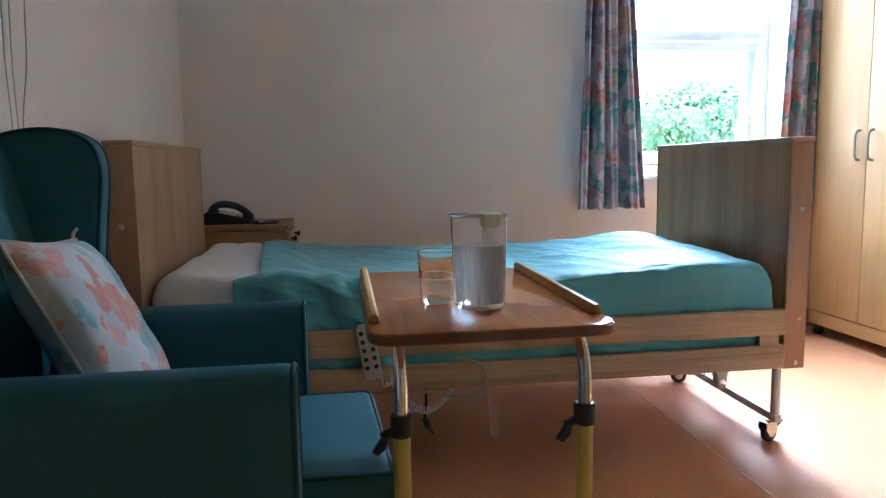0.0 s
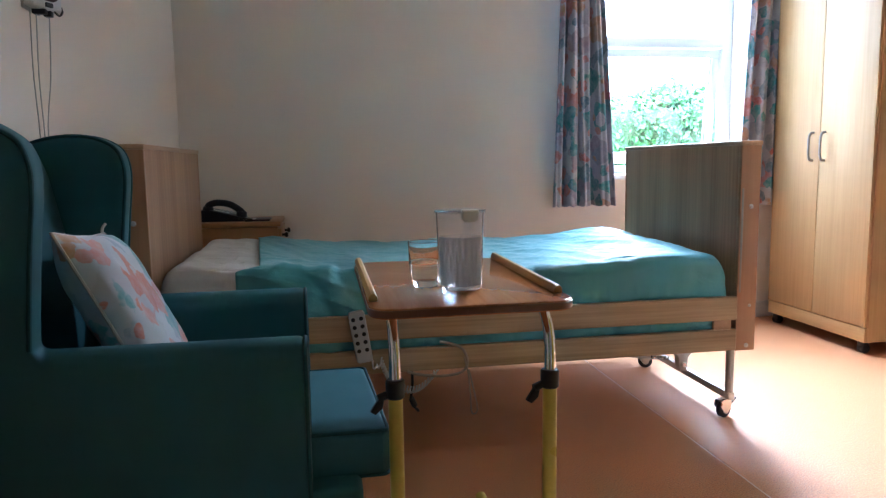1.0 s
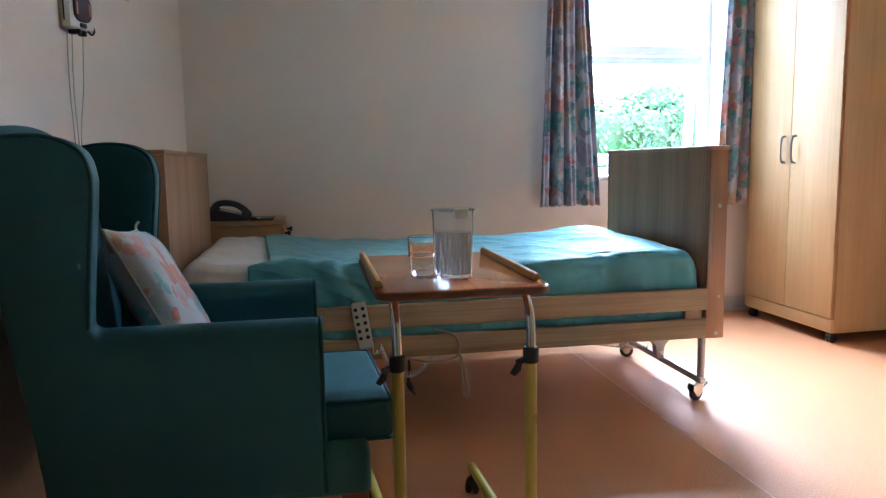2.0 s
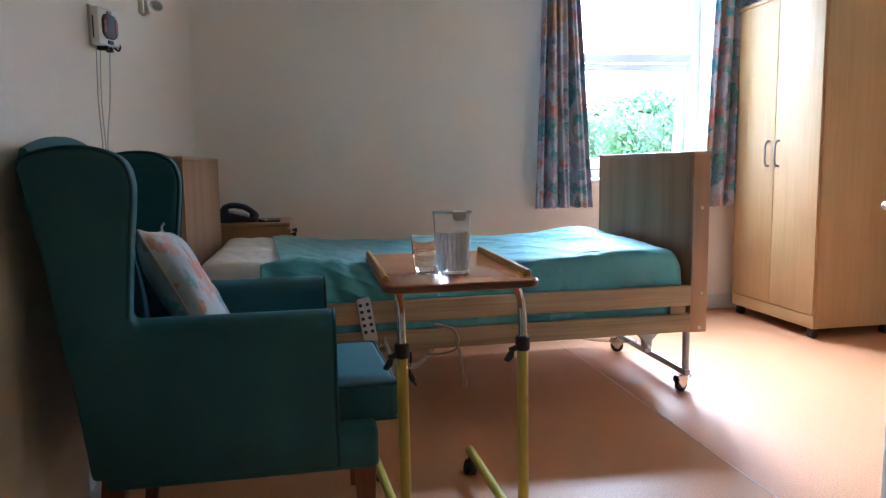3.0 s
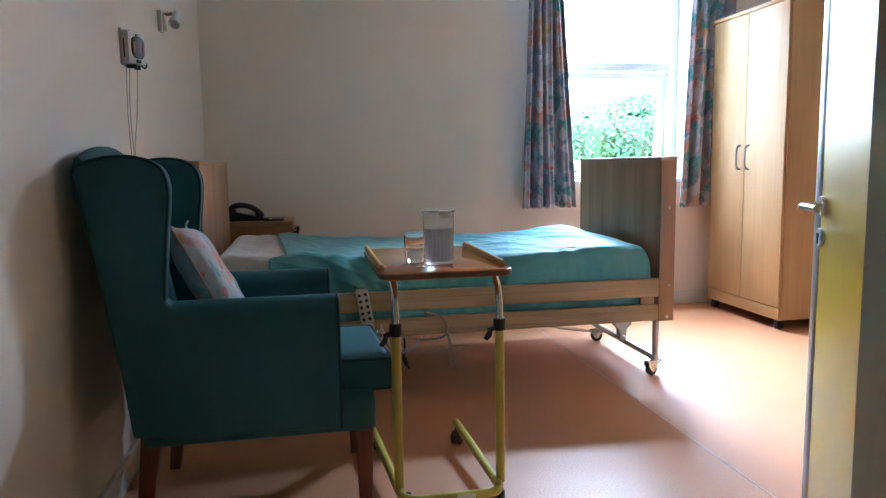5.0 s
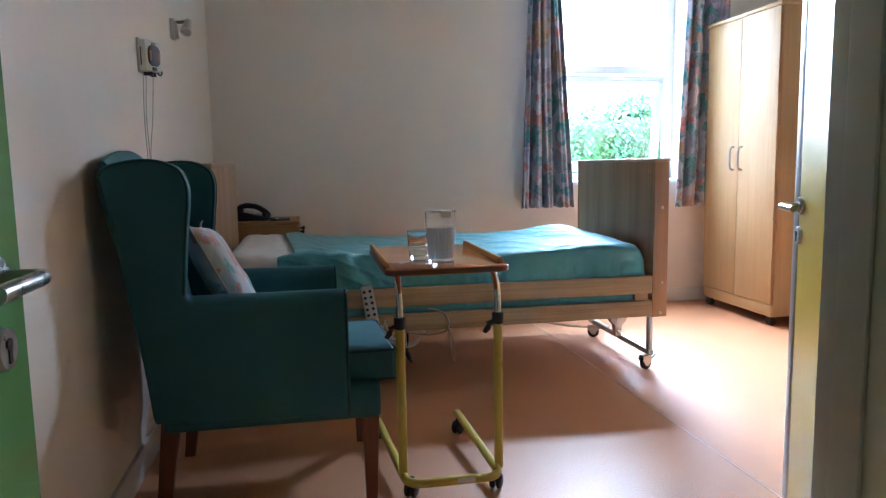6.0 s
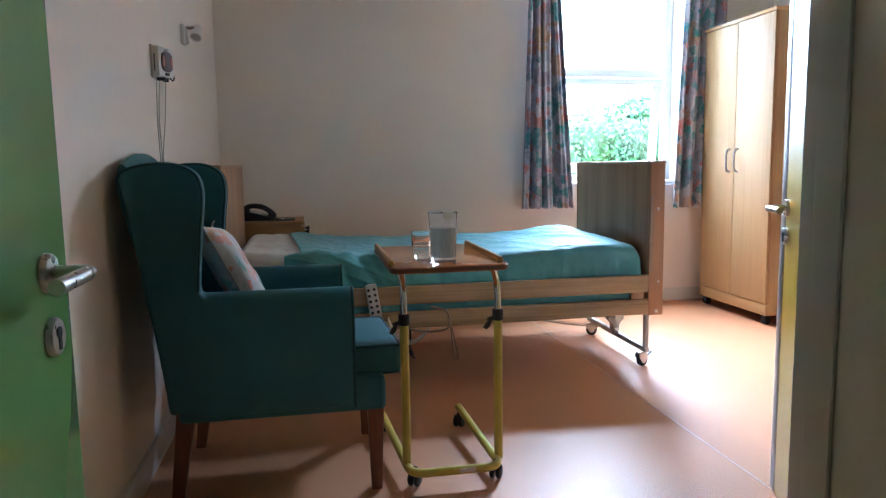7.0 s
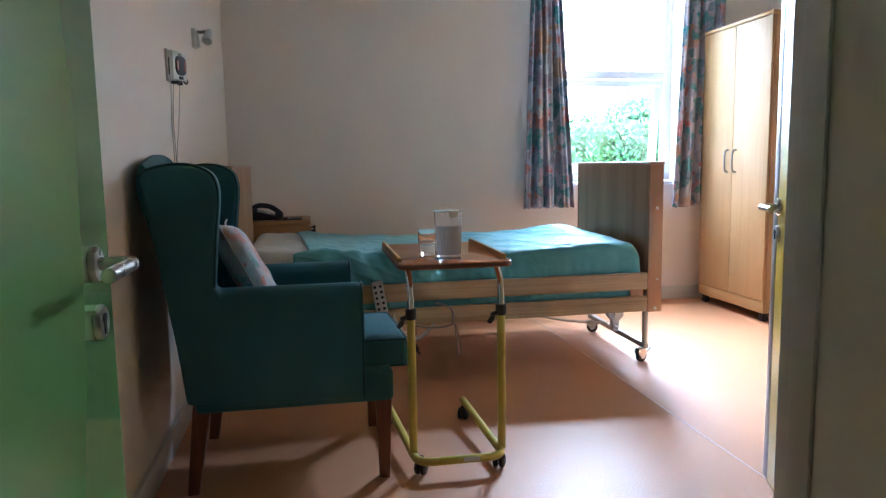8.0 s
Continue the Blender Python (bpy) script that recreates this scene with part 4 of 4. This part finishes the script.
def jug():
    x, y = 0.283, 0.988
    j = thing("water_jug", (x, y, Z_T), "clear plastic water jug two thirds full", "jug")
    h, r0, r1, t = 0.153, 0.0425, 0.0475, 0.0022
    prof = [(0, 0.003), (r0 - 0.004, 0.0005), (r0, 0.006), (r1, h), (r1 + 0.0016, h + 0.001), (r1 - t, h), (r0 - t + 0.0003, 0.009), (0, 0.007)]
    body = part("body", lathe(prof, (x, y, Z_T), 48), M_CLEAR, j, "clear ribbed body")
    zw = 0.105
    rw = r0 + (r1 - r0) * (zw - 0.006) / (h - 0.006) - t - 0.0018
    water = lathe([(0, 0.0085), (r0 - t - 0.0022, 0.0095)] + [(r0 - t - 0.0018 + (rw - r0 + t + 0.0018) * k / 6, 0.011 + (zw - 0.011) * k / 6) for k in range(7)] + [(0, zw)], (x, y, Z_T), 132)
    # the ribs of the wall shape the water's outside, and fade out near the top
    for v in water.verts:
        d = Vector((v.co.x - x, v.co.y - y, 0))
        if d.length > r0 * 0.8:
            a = math.atan2(d.y, d.x)
            v.co += d.normalized() * 0.0009 * math.cos(22 * a) * min(1.0, max(0.0, (Z_T + zw + 0.004 - v.co.z) / 0.03))
    part("water", water, M_WATER, j, "still water, whitened to stand in for window light")
    part("strainer", box(x + 0.004, x + 0.022, y - 0.012, y - 0.0105, Z_T + zw + 0.004, Z_T + h + 0.001), M_CLEAR, body, "clear strainer blade")
    lid = part("lid", lathe([(0, h + 0.004), (r1 - 0.002, h + 0.0045), (r1 + 0.0032, h + 0.0035), (r1 + 0.0032, h - 0.0015), (r1 + 0.0022, h - 0.0015), (r1 + 0.0018, h + 0.0015), (r1 - 0.005, h + 0.0015), (0, h + 0.0015)], (x, y, Z_T), 48), M_CLEAR, j, "clear flat lid")
    spout = slab([(-0.016, 0.006), (0.016, 0.006), (0.016, -0.012), (0.010, -0.018), (-0.010, -0.018), (-0.016, -0.012)], "y", -0.004, 0.016, 0.003)
    part("pouring_flap", moved(spout, Matrix.Translation((x + 0.012, y - r1 + 0.002, Z_T + h))), M_CREAM, lid, "cream pouring flap")


def tumbler():
    x, y = 0.219, 1.040
    h, r0, r1 = 0.091, 0.0285, 0.0345
    prof = [(0, 0.0), (r0 - 0.003, 0.0), (r0, 0.004), (r0 + 0.003, h * 0.47), (r0 + 0.0058, h * 0.5), (r0 + 0.0042, h * 0.54), (r1, h - 0.001), (r1 - 0.001, h), (r1 - 0.0022, h - 0.001), (r0 + 0.001, h * 0.5), (r0 - 0.003, 0.012), (0, 0.010)]
    solid("drinking_glass", lathe(prof, (x, y, Z_T), 20), M_TUMBLER, "empty panelled glass tumbler beside the jug", "glass")


jug()
tumbler()


# ---- armchair ----
def upholstered(ob, grain=0.007, rounds=5):
    """Melt the overlapping pads of one part into a single stuffed form."""
    melt = ob.modifiers.new("melt", "REMESH")
    melt.mode, melt.voxel_size, melt.use_smooth_shade = "VOXEL", grain, True
    ease = ob.modifiers.new("ease", "SMOOTH")
    ease.factor, ease.iterations = 0.5, rounds
    return ob


def armchair():
    c = thing("armchair", (-0.30, 1.19, 0), "teal vinyl wingback armchair on tapered mahogany legs", "armchair")
    near0, near1, far0, far1 = 0.880, 0.975, 1.405, 1.500
    back = [(-0.579, 0.315), (-0.600, 0.50), (-0.624, 0.66), (-0.650, 0.86), (-0.674, 1.0), (-0.680, 1.038), (-0.655, 1.058), (-0.60, 1.071), (-0.545, 1.073), (-0.500, 1.063), (-0.464, 1.040), (-0.449, 1.0), (-0.449, 0.95), (-0.457, 0.88), (-0.466, 0.79), (-0.474, 0.69)]
    line = [(p.x, p.y) for p in smooth_line([(a, b, 0) for a, b in back], 5)]
    outline = line + [(-0.440, 0.640), (-0.420, 0.315)]
    for y0, y1, w0, w1, front, seams in ((near0, near1, near0, near0 + 0.062, -0.020, (near0 + 0.0035,)), (far0, far1, far1 - 0.062, far1, -0.032, (far1 - 0.0585, far1 - 0.0035))):
        # one stuffed side: the wing above, running down into an arm with a rolled top
        mid, rad, top = (y0 + y1) / 2, (y1 - y0) / 2, 0.680
        roll = [(mid - rad * math.cos(math.pi * k / 14), top - rad * 0.8 + rad * 0.8 * math.sin(math.pi * k / 14)) for k in range(15)]
        prof = [(y0, 0.303), (y0, 0.45)] + roll + [(y1, 0.45), (y1, 0.303)]
        bm = slab(outline, "y", w0, w1, 0.012, 4)
        merge(bm, slab(prof, "x", -0.50, front, 0.012, 3))
        side = upholstered(part("side", bm, M_VINYL, c, "padded wing running down into a rolled arm"))
        for y in seams:
            rim = [(-0.56 + (a + 0.56) * 0.972, y, 0.70 + (b - 0.70) * 0.992) for a, b in line[24:]]
            part("piping", tube(rim, 0.0042, 8), M_PIPING, side)
        rim = [(front - 0.003, mid + (a - mid) * 0.955, 0.303 + (b - 0.303) * 0.991) for a, b in prof]
        part("piping", tube(rim, 0.0042, 8), M_PIPING, side)
    # leaning back with a crowned top
    n, m = 14, 10
    bm = bmesh.new()
    rows = []
    for face in (0, 1):
        grid = []
        for i in range(n + 1):
            v = i / n
            row = []
            for j in range(m + 1):
                u = 2 * j / m - 1
                y = 1.19 + u * 0.262
                top = 1.105 - 0.035 * u * u
                z = 0.42 + (top - 0.42) * v
                x = -0.515 - 0.125 * v + (0.0 if face == 0 else -0.075 + 0.03 * (1 - v))
                if face == 0:
                    x += 0.028 * (1 - u * u) * math.sin(math.pi * min(1, v * 1.05))
                x += (-1 if face == 0 else 1) * 0.032 * max(0, (v - 0.86) / 0.14) ** 2
                row.append(bm.verts.new((x, y, z)))
            grid.append(row)
        rows.append(grid)
    for grid in rows:
        for i in range(n):
            for j in range(m):
                bm.faces.new((grid[i][j], grid[i][j + 1], grid[i + 1][j + 1], grid[i + 1][j]))
    a, b = rows
    for j in range(m):
        bm.faces.new((a[n][j], a[n][j + 1], b[n][j + 1], b[n][j]))
        bm.faces.new((a[0][j], a[0][j + 1], b[0][j + 1], b[0][j]))
    for i in range(n):
        for j in (0, m):
            bm.faces.new((a[i][j], a[i + 1][j], b[i + 1][j], b[i][j]))
    part("backrest", bm, M_VINYL, c, "padded reclining backrest")
    part("seat_frame", soft_box(-0.56, 0.075, 0.905, 1.475, 0.277, 0.385, 0.016), M_VINYL, c, "upholstered front rail")
    seat = [(-0.51, 0.966), (0.06, 0.966), (0.118, 0.968), (0.134, 0.984), (0.126, 1.19), (0.112, 1.396), (0.098, 1.410), (-0.51, 1.412)]
    pad = part("seat_cushion", slab(seat, "z", 0.374, 0.474, 0.018, 4), M_VINYL, c, "box seat cushion with piped edges")
    for z in (0.4695, 0.379):
        part("piping", tube([(p[0], p[1], z) for p in rounded_path([(-0.2, 0.9695, 0), (0.1300, 0.9710, 0), (0.1085, 1.4075, 0), (-0.2, 1.4090, 0)], 0.016)], 0.004, 8), M_PIPING, pad)
    for y0, y1 in ((0.918, 0.970), (1.400, 1.452)):
        for front in (True, False):
            bm = bmesh.new()
            if front:
                hi = [(0.016, y0), (0.070, y0), (0.070, y1), (0.016, y1)]
                lo = [(0.023, y0 + 0.010), (0.058, y0 + 0.010), (0.058, y1 - 0.010), (0.023, y1 - 0.010)]
            else:
                hi = [(-0.568, y0), (-0.512, y0), (-0.512, y1), (-0.568, y1)]
                lo = [(-0.602, y0 + 0.010), (-0.566, y0 + 0.010), (-0.566, y1 - 0.010), (-0.602, y1 - 0.010)]
            a = [bm.verts.new((x, y, 0.31)) for x, y in hi]
            b = [bm.verts.new((x, y, 0.0)) for x, y in lo]
            bm.faces.new(a)
            bm.faces.new(b[::-1])
            for k in range(4):
                bm.faces.new((a[k], b[k], b[(k + 1) % 4], a[(k + 1) % 4]))
            bmesh.ops.recalc_face_normals(bm, faces=bm.faces[:])
            bmesh.ops.bevel(bm, geom=bm.edges[:], offset=0.004, segments=2, profile=0.5, affect="EDGES")
            part("leg", bm, M_LEG, c, "tapered mahogany leg")


armchair()


def cushion():
    """A square scatter cushion with piped rim and pulled corners."""
    s, tall, n = 0.19, 1.02, 26
    m = Matrix.Translation((-0.397, 1.200, 0.686)) @ Matrix.Rotation(radians(5.5), 4, "Z") @ Matrix.Rotation(radians(63), 4, "Y") @ Matrix.Rotation(radians(-6), 4, "Z")
    c = thing("scatter_cushion", (-0.32, 1.15, 0.53), "floral scatter cushion in coral, teal and white", "cushion")
    bm = bmesh.new()
    def point(u, v, side):
        pull = 1 - 0.06 * (1 - abs(u * v) ** 1.2) * max(abs(u), abs(v)) ** 6
        fat = 0.056 * ((1 - u ** 4) * (1 - v ** 4)) ** 0.55
        w = 0.006 * noise.noise((u * 3, v * 3, side * 4.0))
        return (u * s * tall * pull, v * s * pull, side * (fat + w * (1 - max(abs(u), abs(v)) ** 8)))
    seen = {}
    for side in (-1, 1):
        grid = []
        for i in range(n + 1):
            row = []
            for j in range(n + 1):
                u, v = 2 * i / n - 1, 2 * j / n - 1
                rim = i in (0, n) or j in (0, n)
                if rim and (i, j) in seen:
                    row.append(seen[i, j])
                    continue
                vert = bm.verts.new(point(u, v, side) if not rim else (*point(u, v, side)[:2], 0))
                if rim:
                    seen[i, j] = vert
                row.append(vert)
            grid.append(row)
        for i in range(n):
            for j in range(n):
                bm.faces.new((grid[i][j], grid[i + 1][j], grid[i + 1][j + 1], grid[i][j + 1]))
    cover_part = part("cover", moved(bm, m), M_PILLOW, c, "floral printed cover")
    line = [(-1 + 2 * k / 20, -1) for k in range(20)] + [(1, -1 + 2 * k / 20) for k in range(20)] + [(1 - 2 * k / 20, 1) for k in range(20)] + [(-1, 1 - 2 * k / 20) for k in range(20)]
    pts = [m @ Vector((*point(u, v, 1)[:2], 0)) for u, v in line]
    part("piping", tube(pts, 0.0035, 6, closed=True), cloth("grey_piping", (0.42, 0.38, 0.36)), cover_part, "pale corded edge")
    a = m @ Vector((-s * tall, s * 0.9, 0))
    part("cord_end", tube(smooth_line([a, a + Vector((0.0, 0.006, 0.012)), a + Vector((0.006, 0.012, 0.022))], 4), 0.0035, 6), cloth("white_cord", (0.7, 0.68, 0.66)), cover_part)


cushion()


# ---- on the side wall ----
def call_unit():
    y0, y1, z0, z1, x = 1.640, 1.742, 1.408, 1.525, X_W
    u = thing("nurse_call_unit", (x, (y0 + y1) / 2, z0), "white nurse call unit with a dark display on the wall", "call unit")
    part("back_plate", box(x, x + 0.008, y0 - 0.004, y1 + 0.004, z0 - 0.004, z1 + 0.004, 0.002), M_GREY_PLASTIC, u)
    # the front is turned a little towards the door
    body = part("body", slab([(x + 0.008, y0), (x + 0.030, y0), (x + 0.066, y1 - 0.012), (x + 0.062, y1), (x + 0.008, y1)], "z", z0, z1, 0.009, 4), M_WHITE_PLASTIC, u)
    front = Matrix.Translation((x + 0.0495, (y0 + y1) / 2 - 0.004, (z0 + z1) / 2)) @ Matrix.Rotation(-math.atan2(0.036, y1 - y0 - 0.012), 4, "Z")
    face = part("display", moved(slab(rounded_rect(-0.036, 0.036, -0.036, 0.040, 0.026, 8), "x", -0.003, 0.0045, 0.002), front), M_SCREEN, body, "dark glossy oval display")
    for k in (-1, 1):
        part("glow_strip", moved(slab(rounded_rect(k * 0.026 - 0.004, k * 0.026 + 0.004, -0.018, 0.020, 0.0035), "x", 0.004, 0.006, 0.0008), front), M_RED, face, "amber red side strip")
    part("call_key", moved(slab(rounded_rect(-0.010, 0.010, 0.040, 0.050, 0.003), "x", -0.003, 0.004, 0.001), front), M_ALU, body, "grey key over the display")
    part("call_key", moved(slab(rounded_rect(-0.012, 0.012, -0.052, -0.040, 0.003), "x", -0.003, 0.004, 0.001), front), M_BLACK, body)
    part("side_vent", box(x + 0.012, x + 0.016, y0 - 0.001, y0 + 0.002, z0 + 0.02, z1 - 0.03), M_BLACK, body)
    part("socket", box(x + 0.012, x + 0.045, y0 + 0.03, y0 + 0.05, z0 - 0.012, z0 + 0.001, 0.002), M_BLACK, body)
    part("socket", box(x + 0.03, x + 0.05, y1 - 0.045, y1 - 0.025, z0 - 0.014, z0 + 0.001, 0.002), M_BLACK, body)
    part("lead", tube(smooth_line([(x + 0.050, y1 - 0.03, z0 + 0.006), (x + 0.062, y1 - 0.022, z0 - 0.008), (x + 0.066, y1 - 0.008, z0 + 0.004), (x + 0.060, y1 + 0.004, z0 + 0.018)], 5), 0.003, 8), M_BLACK, body, "short black lead")


call_unit()
for dx, dy, seed in ((0.020, 0.0, 1), (0.036, 0.045, 2), (0.016, -0.03, 3)):
    rnd = random.Random(seed)
    pts = [(X_W + dx, 1.68 + dy, 1.405)] + [(X_W + 0.006 + dx * 0.4 * rnd.random(), 1.685 + dy + 0.05 * (k / 8) + rnd.uniform(-0.012, 0.012), 1.405 - 0.16 * k) for k in range(1, 8)]
    solid("wall_cable", tube(smooth_line(pts, 6), 0.0015, 6), M_PALE_CABLE, "thin grey cable hanging from the call unit", "cable", group="cables below the call unit")


def wall_lamp():
    x, y, z = X_W, 2.36, 1.690
    l = thing("wall_spotlight", (x, y, z), "small white adjustable wall spotlight switched off", "wall lamp")
    plate = part("wall_plate", box(x, x + 0.020, y - 0.030, y + 0.030, z - 0.046, z + 0.046, 0.004), M_WHITE_PLASTIC, l)
    for dz in (-0.022, 0.022):
        part("screw", rod((x + 0.019, y - 0.004, z + dz), (x + 0.0215, y - 0.004, z + dz), 0.005, 10), M_STEEL, plate)
    part("bracket", slab([(x + 0.018, z - 0.046), (x + 0.038, z - 0.040), (x + 0.030, z + 0.030), (x + 0.018, z + 0.040)], "y", y - 0.012, y + 0.012, 0.003), M_WHITE_PLASTIC, l)
    part("arm", rod((x + 0.024, y, z + 0.032), (x + 0.064, y, z + 0.034), 0.0075, 12), M_ALU, l, "grey metal arm")
    turn = Matrix.Translation((x + 0.076, y - 0.010, z + 0.014)) @ Matrix.Rotation(radians(8), 4, "Y") @ Matrix.Rotation(radians(140), 4, "X")
    head = lathe([(0, -0.036), (0.013, -0.036), (0.018, -0.030), (0.020, -0.004), (0.021, 0.004), (0.026, 0.034), (0.026, 0.042), (0.0225, 0.042), (0.021, 0.032), (0, 0.026)], (0, 0, 0), 28)
    h = part("head", moved(head, turn), M_WHITE_PLASTIC, l, "white spotlight head")
    part("lamp_glass", moved(lathe([(0, 0.034), (0.0215, 0.034), (0.0215, 0.038), (0.008, 0.040), (0, 0.040)], (0, 0, 0), 24), turn), M_STEEL, h, "grey lamp face")


wall_lamp()
